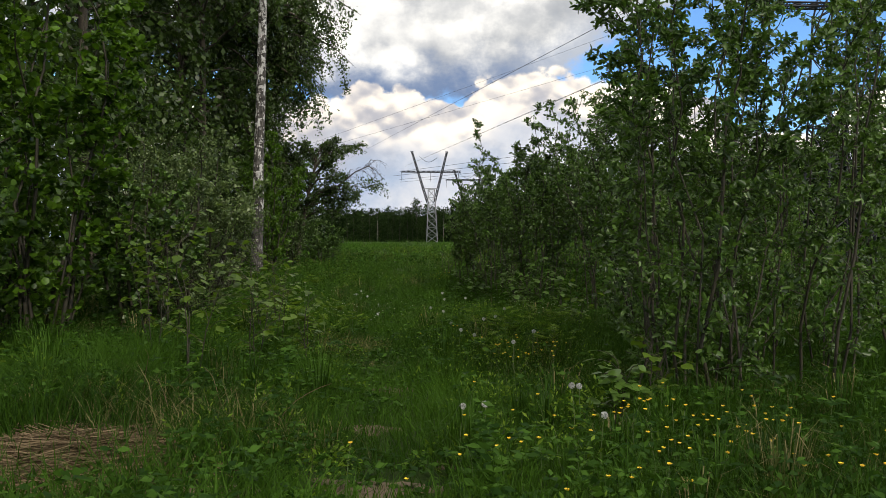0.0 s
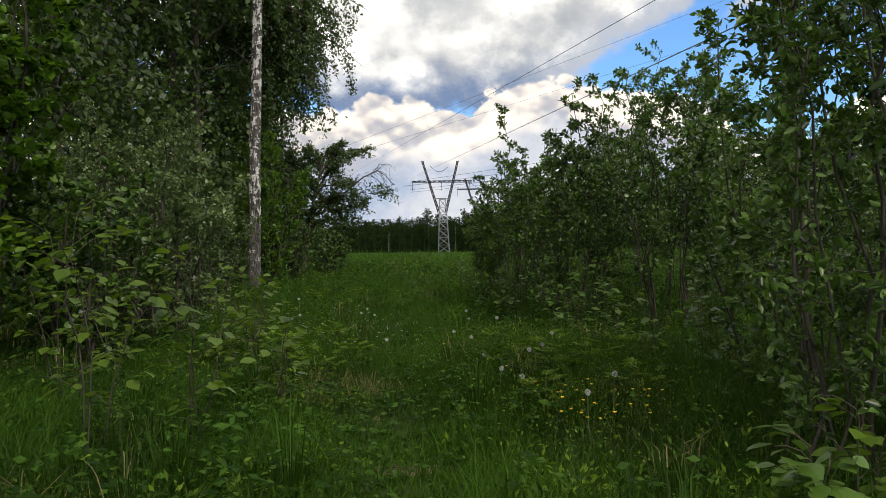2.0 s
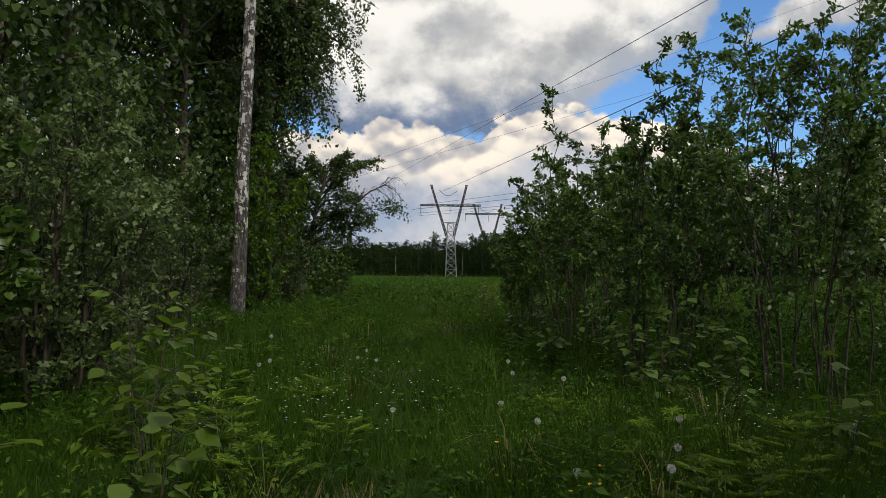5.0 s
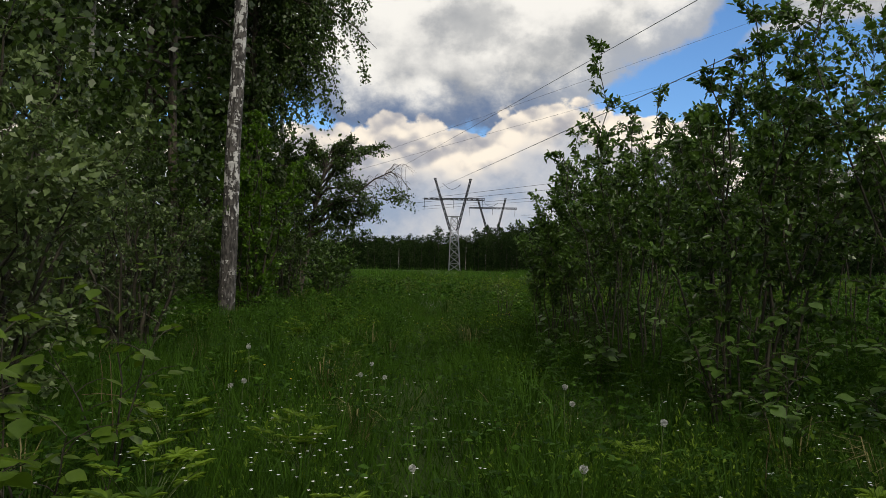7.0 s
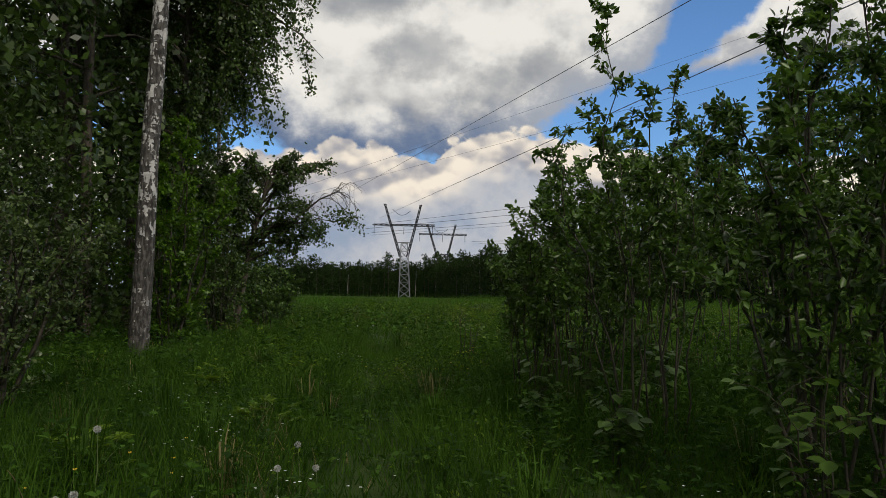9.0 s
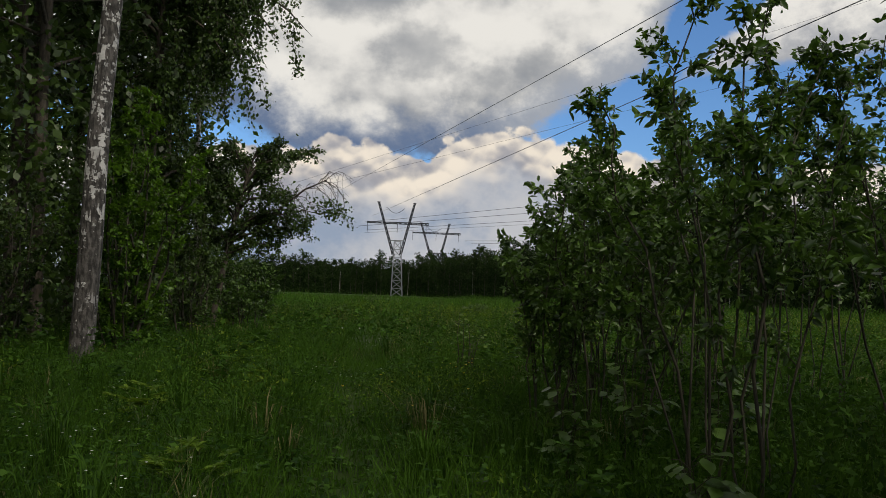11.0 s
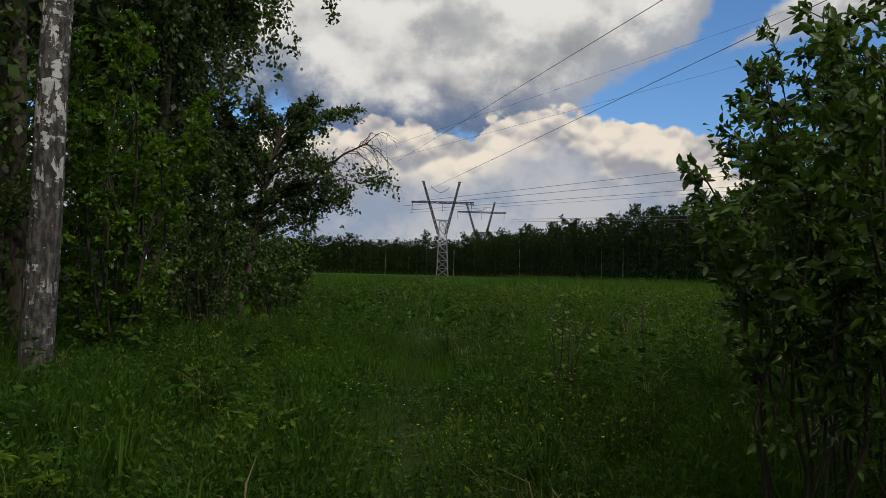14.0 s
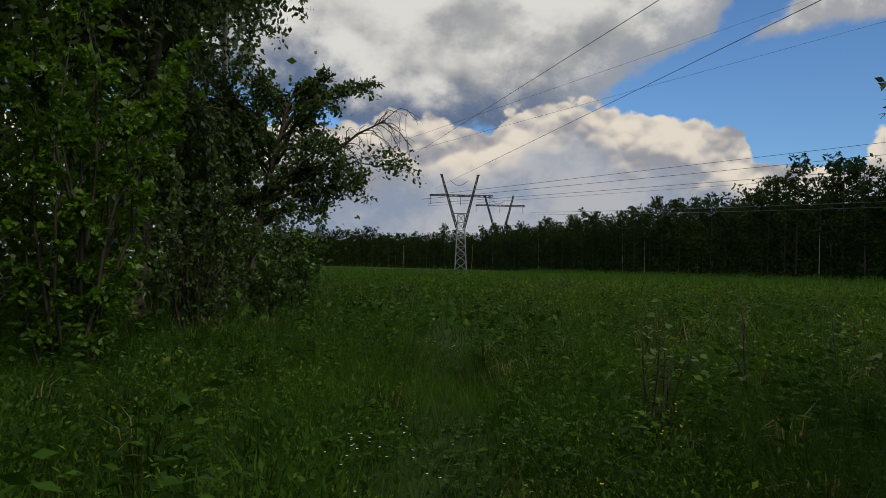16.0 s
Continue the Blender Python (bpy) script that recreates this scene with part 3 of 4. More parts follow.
def make_herbs():
    """Broad-leaved herbs, in loose whorls of leaves at several heights."""
    n = 16000
    x, y = rng.uniform(-6, 6, n), 2 + 28 * rng.random(n) ** 1.3
    keep = (patch(x, y, 1.1, 9) > 0.3) & ((x + 1.5) ** 2 / 0.8 + (y - 4.4) ** 2 / 0.9 > 1)
    x, y = x[keep], y[keep]
    n = len(x)
    hz = rng.uniform(0.05, 0.36, n) * np.clip(np.abs(x - trail_x(y)) / 0.55, 0.28, 1)
    k = 6
    a = rng.uniform(0, 6.28, (n, 1)) + np.arange(k)[None] * 2 * np.pi / k + rng.normal(size=(n, k)) * 0.2
    d = np.stack([np.cos(a), np.sin(a), rng.uniform(-0.2, 0.35, (n, k))], -1).reshape(-1, 3)
    p = np.repeat(np.stack([x, y, hz + ground_height(x, y)], -1), k, 0) + d * 0.01
    v, f, t = leaf_arrays(p, d, rng.uniform(0.03, 0.085, n * k), KITE * np.array([0.8, 1, 1]), KITEF, 0.65)
    tagged(new("meadow_herbs", raw_mesh("meadow_herbs", v, f, WEED, t)), "broad-leaved green herbs among the meadow grass", "herbs", kind="stuff")
    # clumps further out in the field
    n = 2600
    x, y = rng.uniform(-14, 40, n), rng.uniform(30, 90, n)
    keep = patch(x, y, 5, 12) > 0.6
    x, y = x[keep], y[keep]
    n = len(x)
    k = 12
    p = np.repeat(np.stack([x, y, np.zeros(n)], -1), k, 0) + rng.normal(size=(n * k, 3)) * np.array([0.22, 0.22, 0.1]) + np.array([0, 0, 0.5])
    v, f, t = leaf_arrays(p, rng.normal(size=(n * k, 3)), rng.uniform(0.08, 0.2, n * k), KITE, KITEF, 0.5)
    tagged(new("field_herbs", raw_mesh("field_herbs", v, f, WEED, t)), "dark green herb clumps in the open field", "herbs", kind="stuff")


make_herbs()


def tall_herbs():
    """Upright meadow herbs: tiers of narrow leaves round a stalk."""
    n = 3000
    x, y = rng.uniform(-7, 15, n), 3 + 45 * rng.random(n)
    keep = (patch(x, y, 1.7, 31) > 0.55) & (np.abs(x - trail_x(y)) > 0.45) & ((x + 1.5) ** 2 / 1.2 + (y - 4.4) ** 2 / 1.4 > 1)
    x, y = x[keep], y[keep]
    n = len(x)
    h = rng.uniform(0.35, 0.75, n) * np.where(y > 18, 1.15, 0.75)
    tiers, k = 7, 4
    lift = np.linspace(0.35, 1.0, tiers)
    a = rng.uniform(0, 6.28, (n, tiers, 1)) + np.arange(k) * np.pi / 2 + rng.normal(size=(n, tiers, k)) * 0.3
    d = np.stack([np.cos(a), np.sin(a), rng.uniform(-0.35, 0.5, a.shape)], -1)
    lean = rng.normal(size=(n, 1, 2)) * 0.1
    p = np.stack(np.broadcast_arrays((x[:, None] + lean[..., 0] * lift)[..., None], (y[:, None] + lean[..., 1] * lift)[..., None], (h[:, None] * lift)[..., None]), -1)
    p = np.broadcast_to(p, (n, tiers, k, 3)).reshape(-1, 3)
    size = (np.repeat(h, tiers * k) * 0.15 * rng.uniform(0.6, 1.2, n * tiers * k))
    v, f, t = leaf_arrays(p, d.reshape(-1, 3), size, KITE * np.array([0.6, 1, 1]), KITEF, 0.55)
    tagged(new("tall_herbs", raw_mesh("tall_herbs", v, f, WEED, t)), "upright leafy herbs standing above the grass", "herbs", kind="stuff")


tall_herbs()


def herb_cushions():
    """Low leafy cushions that cover the ground beside the trail, with dark hollows between."""
    for mat, seed, label in ((WEED, 51, "leafy dark green cushions of meadow herbs"), (LIGHTHERB, 52, "leafy bright green cushions of meadow herbs")):
        n = 2300 if mat is WEED else 1500
        x, y = rng.uniform(-5.5, 5.0, n), 2.6 + 24 * rng.random(n) ** 1.25
        pick = patch(x, y, 1.3, 53) + rng.normal(size=n) * 0.12
        keep = ((pick > 0.5) if mat is LIGHTHERB else (pick < 0.62)) & (np.abs(x - trail_x(y)) > 0.32) & ((x + 1.5) ** 2 / 0.8 + (y - 4.3) ** 2 / 0.9 > 1)
        # bright cushions stop short of the willows: their leaf colour imitates the lit lane
        keep &= (x < 2.6) | (mat is WEED)
        x, y = x[keep], y[keep]
        n, k = len(x), 42
        edge_on = np.clip((np.abs(x - trail_x(y)) - 0.2) / 0.8, 0.35, 1)
        wide, tall = rng.uniform(0.12, 0.30, n), rng.uniform(0.14, 0.44, n) * edge_on
        q = unit(rng.normal(size=(n, k, 3))) * rng.random((n, k, 1)) ** 0.35
        q = np.stack([x[:, None] + q[..., 0] * wide[:, None], y[:, None] + q[..., 1] * wide[:, None], 0.03 + np.abs(q[..., 2]) * tall[:, None]], -1).reshape(-1, 3)
        out = q - np.repeat(np.stack([x, y, tall * 0.3], -1), k, 0)
        v, f, t = leaf_arrays(q, unit(out) + rng.normal(size=(n * k, 3)) * 0.5, rng.uniform(0.026, 0.062, n * k), KITE * np.array([0.6, 1, 1]), KITEF, 0.55)
        t = np.clip(t * 0.6 + np.repeat(rng.random(n), k * 4) * 0.4, 0, 1)
        tagged(new("herb_cushions", raw_mesh("herb_cushions", v, f, mat, t)), label, "herbs", kind="stuff")


herb_cushions()


def lupin():
    """A clump of long-stalked leaves, each a wheel of narrow leaflets."""
    root = tagged(new("lupin_plant"), "lupin clump with palmate bright green leaves in grass", "plant", "lupins beside the trail")
    tubes, p, d, size = [], [], [], []
    for i in range(13):
        a, r, h = rng.uniform(0, 6.28), rng.uniform(0.06, 0.3), rng.uniform(0.22, 0.46)
        hub = np.array([np.cos(a) * r, np.sin(a) * r, h])
        tubes.append((limb((0, 0, 0), hub, 0.08, 5), 0.0028, 0.002, 4))
        for j in range(9):
            b = a + 2 * np.pi * j / 9
            p.append(hub)
            d.append((np.cos(b), np.sin(b), 0.22 + 0.25 * np.cos(b - a)))
            size.append(rng.uniform(0.07, 0.1))
    v, f = tube_arrays(tubes)
    new("stalks", raw_mesh("stalks", v, f, STALK, smooth=True)).parent = root
    lv, lf, lt = leaf_arrays(np.array(p), np.array(d), np.array(size), OVAL * np.array([0.62, 1, 1]), OVALF, 0.95)
    tagged(new("leaves", raw_mesh("leaves", lv, lf, LIGHTHERB, lt * 0.6 + 0.15)), kind="stuff").parent = root
    return root


wheel = lupin()
wheel.matrix_basis = pose(1.55, 9.15, 0.02)
for k, (x, y, size) in enumerate(((1.95, 9.6, 1.0), (1.2, 9.9, 0.85), (2.3, 10.3, 1.05), (1.6, 10.5, 0.95), (-0.75, 9.6, 0.9), (-1.15, 10.1, 1.05), (-0.55, 10.6, 0.8), (-1.5, 11.0, 1.0),
                                  (1.3, 8.2, 0.8), (2.05, 8.3, 0.95), (-0.95, 11.9, 0.95), (-1.9, 12.2, 1.05), (0.95, 11.9, 0.7), (-2.3, 14.6, 1.0), (-1.5, 16.3, 0.95), (-2.6, 18.6, 1.1), (-1.9, 20.4, 1.0))):
    copy_thing(wheel, pose(x, y, 0.01, 0, 0, 71 * k)).scale = (size, size, size)


def bedstraw():
    """Light yellow-green fine herbs between the shrubs."""
    n = 12500
    k = rng.integers(0, 6, n)
    c = np.array([(1.5, 7.6), (1.9, 9.2), (1.0, 9.6), (1.2, 11.0), (-0.25, 20.2), (0.35, 21.6)])[k]
    p = np.column_stack([c + rng.normal(size=(n, 2)) * np.array([0.45, 0.6]), rng.uniform(0.08, 0.42, n)])
    v, f, t = leaf_arrays(p, rng.normal(size=(n, 3)) + np.array([0, 0, 0.4]), rng.uniform(0.014, 0.034, n), KITE * np.array([0.6, 1, 1]), KITEF, 0.5)
    tagged(new("bedstraw", raw_mesh("bedstraw", v, f, LIGHTHERB, t)), "fine yellow-green herbs between the shrubs", "herbs", kind="stuff")


bedstraw()

# ---- shrubs east of the trail ----
EAST = "willow shrubs along the trail"
WLAB = "dense green willow shrub with many thin dark stems"
TALL = "tall loose willow shrub with thin dark upright stems in grass"


def willow(x, y, h, r, stems, n, low, text):
    return shrub("willow_shrub", x, y, text, WILLOW, group=EAST, h=h, r=r, n_stems=stems, n_leaves=int(n * (1.12 if y < 10 else 1.0)), size=0.066 if y < 9 else 0.07, low=low if y < 10 else max(low, 0.24 if y < 15.5 else 0.34), thick=0.0145 if y < 15.5 else 0.011, foot=0.45, shape=LANCE,
                 plainer=x > 3.0 and y > 8 or x > 5)


# by the start of the trail, and the first clump
SOUTH = [(2.9, 6.5, 4.2, 1.25, 15, 13500, 0.08, TALL), (4.1, 7.2, 4.6, 1.5, 14, 12500, 0.06, TALL), (3.4, 8.6, 3.4, 1.0, 9, 5500, 0.1, TALL),
      (6.0, 8.0, 4.4, 1.7, 12, 8500, 0.06, TALL), (2.35, 14.1, 3.4, 0.8, 14, 8500, 0.1, WLAB), (3.7, 13.3, 4.3, 1.3, 17, 11500, 0.1, WLAB),
      (5.4, 14.0, 3.0, 1.4, 15, 8000, 0.1, WLAB), (7.4, 14.6, 3.2, 1.6, 14, 7000, 0.1, WLAB)]
# the further clump, up to the open field
NORTH = [(1.78, 16.3, 3.7, 0.8, 12, 6000, 0.14, WLAB), (3.5, 16.7, 4.3, 1.1, 13, 8000, 0.16, WLAB), (5.0, 17.2, 5.0, 1.4, 14, 7500, 0.16, WLAB),
      (7.0, 18.0, 4.2, 1.8, 12, 6000, 0.15, WLAB), (1.65, 18.4, 2.9, 0.9, 13, 5200, 0.2, WLAB), (1.12, 18.7, 2.2, 0.5, 10, 2600, 0.3, WLAB),
      (1.95, 20.2, 3.2, 0.9, 14, 6800, 0.28, WLAB), (2.65, 19.7, 3.9, 1.1, 14, 9500, 0.22, WLAB), (3.5, 22.3, 3.9, 1.4, 13, 8000, 0.2, WLAB),
      (4.4, 20.5, 4.1, 1.4, 13, 8500, 0.2, WLAB)]
for row in SOUTH:
    willow(*row)
for row in NORTH:
    willow(*row)

# ---- shrubs and trees west of the trail ----
WEST = "trees and shrubs west of the trail"
GLAB, HLAB, MLAB, ALAB = ("rounded grey-green willow shrub beside the trail", "dark green bushy hazel shrub in long grass",
                          "tall bright green maple shrub with broad leaves", "dark green alder shrub under tall forest trees")
for name, x, y, text, mat, h, r, stems, n, size, shape in (
        ("grey_willow_shrub", -3.5, 12.4, GLAB, GREYWILLOW, 3.0, 1.4, 18, 15000, 0.066, OVAL), ("grey_willow_shrub", -5.0, 14.6, GLAB, GREYWILLOW, 3.5, 1.6, 16, 11000, 0.068, OVAL),
        ("grey_willow_shrub", -4.6, 17.3, GLAB, GREYWILLOW, 2.6, 1.2, 14, 6000, 0.06, OVAL),
        ("maple_shrub", -4.5, 9.5, MLAB, MAPLE, 6.2, 1.5, 14, 11000, 0.095, ROUND), ("maple_shrub", -5.6, 7.6, MLAB, MAPLE, 5.6, 1.5, 12, 8000, 0.1, ROUND),
        ("hazel_shrub", -4.4, 7.2, HLAB, WILLOW, 2.9, 1.3, 15, 8000, 0.075, ROUND), ("hazel_shrub", -6.6, 11.3, HLAB, WILLOW, 5.0, 1.8, 14, 9000, 0.09, ROUND),
        ("hazel_shrub", -3.6, 10.6, HLAB, WILLOW, 2.2, 1.1, 12, 5000, 0.075, ROUND),
        ("maple_shrub", -5.7, 26.2, "bright green maple shrub beside a birch trunk", MAPLE, 5.4, 1.25, 14, 14000, 0.1, ROUND),
        ("maple_shrub", -7.0, 28.6, "bright green maple shrub beside a birch trunk", MAPLE, 4.6, 1.3, 12, 8000, 0.1, ROUND),
        ("alder_shrub", -7.4, 22.2, ALAB, BIRCHLEAF, 4.2, 1.7, 14, 8000, 0.09, OVAL), ("alder_shrub", -6.7, 18.8, ALAB, BIRCHLEAF, 4.2, 1.6, 14, 8000, 0.085, OVAL),
        ("alder_shrub", -5.9, 30.6, ALAB, BIRCHLEAF, 2.6, 1.1, 12, 4500, 0.09, OVAL), ("alder_shrub", -7.3, 35.2, ALAB, BIRCHLEAF, 5.2, 1.3, 14, 9000, 0.1, OVAL), ("alder_shrub", -7.6, 25.2, ALAB, BIRCHLEAF, 3.6, 1.4, 12, 6000, 0.09, OVAL)):
    shrub(name, x, y, text, mat, group=WEST, h=h, r=r, n_stems=stems, n_leaves=n, size=size, shape=shape, plainer=y > 12, low=0.07, thick=0.028, flat=0.65 if shape is ROUND else 0.5)
shrub("low_bush", -4.9, 32.3, "low spreading green bush at the wood edge", WILLOW, group=WEST, h=2.0, r=1.2, n_stems=12, n_leaves=5000, size=0.085, low=0.25)

for x, y, h, r in ((-5.2, 90, 1.0, 1.1), (-3.2, 93, 0.9, 1.0), (-3.6, 45, 0.75, 0.6), (3.5, 60, 0.9, 0.9)):
    shrub("field_bush", x, y, "small dark green bush standing in the field", WILLOW, group="small bushes in the field", h=h, r=r, n_stems=8, n_leaves=900, size=0.14, low=0.1, plainer=True)

tree("birch_tree", -5.42, 23.6, "mature silver birch with black-fissured white trunk", BIRCHLEAF, BIRCH, group=WEST, h=19, r=2.4, low=0.5, n_limbs=26, n_leaves=8000, size=0.11,
     trunk_r=0.19, lean=(0.55, 0), hang=0.6)
tree("birch_tree", -8.1, 33.0, "dark leafy birch with drooping outer twigs", BIRCHLEAF, BARK, group=WEST, h=16, r=1.95, low=0.12, n_limbs=56, n_leaves=58000, size=0.13,
     trunk_r=0.17, lean=(0.5, 0), hang=0.75, extra=((7.6, (3.0, -0.8, 8.6)), (7.2, (2.5, -1.0, 8.1)), (8, (2.7, -.5, 9.2)), (8.4, (2.9, -.9, 10.0)), (9, (2.4, -.6, 11)),
                                                      (9.5, (3.7, 1.5, 11.0)), (9.2, (3.9, 1.8, 10.2)), (10, (3.4, 1.6, 11.7)), (9, (3.6, 1.4, 9.6)), (10.5, (4.0, 2.0, 12.4)), (11, (3.4, 1.2, 13.2))))
tree("aspen_tree", -6.9, 36.2, "leaning leafy tree with dense dark crown", BIRCHLEAF, BARK, group=WEST, h=5.9, r=1.5, low=0.26, n_limbs=28, n_leaves=15000, size=0.11,
     trunk_r=0.12, lean=(1.3, 0), hang=0.15, bias=(0.3, -0.2), extra=((2.2, (2.9, -0.8, 4.0)), (2.5, (3.1, -0.7, 3.3)), (2.2, (2.5, -0.5, 2.9)), (3.0, (2.7, -1, 4.7)), (3.4, (2.4, -.6, 5.2)), (2.4, (3.2, -.8, 3.8))))


def dead_branch():
    tubes = []
    main = limb((-5.4, 36.0, 3.3), (-3.2, 34.9, 4.9), 0.08, 7)
    tubes.append((main, 0.05, 0.015, 6))
    for i in range(22):
        b0 = along(main, [rng.uniform(0.45, 1)])[0]
        end = b0 + np.array([rng.uniform(-0.2, 1.1), rng.uniform(-0.4, 0.4), rng.uniform(-0.5, 0.6)])
        br = limb(b0, end, 0.25, 7, 0.35)
        tubes.append((br, 0.012, 0.004, 4))
        for k in range(3):
            c0 = along(br, [rng.uniform(0.4, 1)])[0]
            tubes.append((limb(c0, c0 + np.array([rng.uniform(-0.1, 0.3), rng.uniform(-0.2, 0.2), rng.uniform(-0.6, 0.1)]), 0.3, 4, 0.3), 0.006, 0.003, 3))
    v, f = tube_arrays(tubes)
    tagged(new("dead_branch", raw_mesh("dead_branch", v, f, BARK, smooth=True)), "bare dead branch with thin drooping twigs", "branch")


dead_branch()


def forest_west():
    """Tall trees behind the shrubs: three kinds, repeated."""
    kinds = []
    for i in range(3):
        kinds.append(tree("forest_tree", -11, 20 + 6 * i, "tall dark forest tree with a bare lower trunk", BIRCHLEAF, (BARK, BARK, BARK)[i], group="trees of the wood", h=17 + i, r=2.6, low=(0.3, 0.12, 0.22)[i],
                     n_limbs=36, n_leaves=5000, size=0.235, twiggy=False, trunk_r=0.15, lean=(0.5, 0.2), hang=0.35))
    spots = [(-8.9, 15.5), (-9.5, 10.5), (-8.6, 28.5), (-10, 24), (-13, 29), (-14, 17), (-12, 13), (-15, 35), (-11.6, 36.5), (-14, 42), (-13, 47),
             (-17, 24), (-18, 43), (-8.8, 19.8), (-14, 8), (-11, 5), (-20, 32), (-15, 54), (-9.7, 33.8), (-9.3, 38.5), (-10.4, 30.6)]
    pale = tree("forest_tree", -10.6, 27.0, "tall forest tree with a thin pale trunk", BIRCHLEAF, PALEBARK, group="trees of the wood", h=17, r=2.2, low=0.4,
                n_limbs=22, n_leaves=3000, size=0.25, trunk_r=0.1, lean=(0.4, 0.2), hang=0.35, twiggy=False)
    copy_thing(pale, pose(-7.85, 37.6, 0, 0, 0, 130))
    for k, (x, y) in enumerate(spots):
        copy_thing(kinds[k % 3], pose(x, y, 0, 0, 0, rng.uniform(0, 360)))


forest_west()


def thicket():
    """Undergrowth that closes the wood behind the shrubs."""
    for x0, x1, y0, y1, top, n, m, size, sp in ((-13, -7.6, 2, 48, 6.5, 400, 95, 0.22, 0.75), (-30, -14, -6, 70, 13, 420, 45, 0.6, 1.6)):
        c = np.column_stack([rng.uniform(x0, x1, n), rng.uniform(y0, y1, n), top * rng.random(n) ** 1.1])
        p = np.repeat(c, m, 0) + rng.normal(size=(n * m, 3)) * np.array([sp, sp, sp * 0.7])
        p[:, 2] = np.abs(p[:, 2]) + 0.05
        v, f, t = leaf_arrays(p, rng.normal(size=(n * m, 3)), size * rng.uniform(0.5, 1.2, n * m), KITE, KITEF, 0.4)
        tagged(new("undergrowth", raw_mesh("undergrowth", v, f, BIRCHLEAF, t)), "dense dark undergrowth inside the wood", "undergrowth", kind="stuff")


thicket()

# ---- distant wood ----


def distant_wood():
    kinds = []
    for i in range(4):
        kinds.append(tree("woodland_tree", -150 + 12 * i, 455, "tall dark green woodland tree at the field edge", FARLEAF, TWIG, group="woodland edge beyond the field",
                          h=19.0 + 1.1 * (i % 3), r=3.0, low=0.10 + 0.1 * (i == 1), n_limbs=34, n_leaves=2000, size=0.52, trunk_r=0.13, lean=(0.4, 0.3), hang=0.1, subs=8, twiggy=False))
    edge = [(106, 60), (90, 110), (75, 152), (60, 199), (48, 236), (30, 300), (14, 360), (3, 424), (-40, 445), (-100, 446), (-170, 440)]
    pts = []
    for (x0, y0), (x1, y1) in zip(edge, edge[1:]):
        n = max(1, int(math.hypot(x1 - x0, y1 - y0) / 4.6))
        for i in range(n):
            pts.append((x0 + (x1 - x0) * (i + 0.5) / n, y0 + (y1 - y0) * (i + 0.5) / n))
    for k, (x, y) in enumerate(pts):
        s = rng.uniform(0.86, 1.08) * (1.1 if y > 400 else 1.0) * (1 + 0.2 * min(1, max(0, (250 - y) / 90)))
        ob = copy_thing(kinds[int(rng.integers(4))], pose(x + rng.normal() * 1.2, y + rng.normal() * 1.2, 0, 0, 0, rng.uniform(0, 360)))
        ob.scale = (s, s, s)
    # plain sheet well behind the edge: its dark colour stands for the shaded wood
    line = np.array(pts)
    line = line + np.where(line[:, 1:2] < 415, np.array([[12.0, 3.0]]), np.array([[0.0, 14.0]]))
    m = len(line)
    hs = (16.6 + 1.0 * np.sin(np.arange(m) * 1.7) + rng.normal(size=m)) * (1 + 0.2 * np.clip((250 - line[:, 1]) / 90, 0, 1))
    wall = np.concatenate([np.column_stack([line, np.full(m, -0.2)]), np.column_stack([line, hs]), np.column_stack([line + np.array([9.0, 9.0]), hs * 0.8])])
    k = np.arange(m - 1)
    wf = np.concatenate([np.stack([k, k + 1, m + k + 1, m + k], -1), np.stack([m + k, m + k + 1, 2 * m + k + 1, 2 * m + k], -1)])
    tagged(new("backdrop", raw_mesh("backdrop", wall, wf, FARLEAF, np.full(3 * m, 0.3))), "plain dark sheet standing for the shaded depth of the distant wood", "woods", kind="structure")
    # slim pale trunks along the edge
    pale = tree("woodland_tree", 7.0, 413, "slim pale-barked tree at the edge of the far wood", FARLEAF, PALEBARK, group="woodland edge beyond the field",
                h=19, r=1.8, low=0.6, n_limbs=12, n_leaves=500, size=0.5, trunk_r=0.11, lean=(0.6, 0.2), hang=0.1, subs=6, twiggy=False)
    for k in (3, 9, 11, 24, 38, 41, 57, 62, 78, 81, 90, 104, 107, 121):
        x, y = pts[k % len(pts)]
        if y > 75:
            ob = copy_thing(pale, pose(x - 2.0 if y < 415 else x, y - 0.6 if y < 415 else y - 3.0, 0, 0, 0, 40 * k))
            s = rng.uniform(0.45, 0.9)
            ob.scale = (s, s, s)
    # tall weeds along the foot of the wood
    n = 15000
    near = np.array([p for p in pts if p[1] < 330])
    w0 = near[rng.integers(0, len(near), n)] + rng.normal(size=(n, 2)) * 2.2 + np.array([-7.0, -2.0])
    rim = 1.55 * (0.6 + 0.4 * np.sin(w0[:, 1] * 0.45) * np.sin(w0[:, 0] * 0.37)) + 0.15
    wv, wf, wt = leaf_arrays(np.column_stack([w0, rim * rng.random(n) ** 0.8]), rng.normal(size=(n, 3)) + np.array([0, 0, 0.6]), rng.uniform(0.25, 0.5, n), KITE * np.array([0.7, 1, 1]), KITEF, 0.4)
    tagged(new("edge_weeds", raw_mesh("edge_weeds", wv, wf, WEED, wt)), "tall green weeds along the foot of the far wood", "herbs", kind="stuff")
    # the depth of the wood behind its edge
    n = 80000
    i = rng.integers(0, len(pts), n)
    p = np.array(pts)[i]
    back = rng.uniform(2, 16, n)[:, None] * np.where(p[:, 1:2] < 415, np.array([[1.0, 0.25]]), np.array([[0.0, 1.0]]))
    p = p + rng.normal(size=(n, 2)) * 1.5 + back
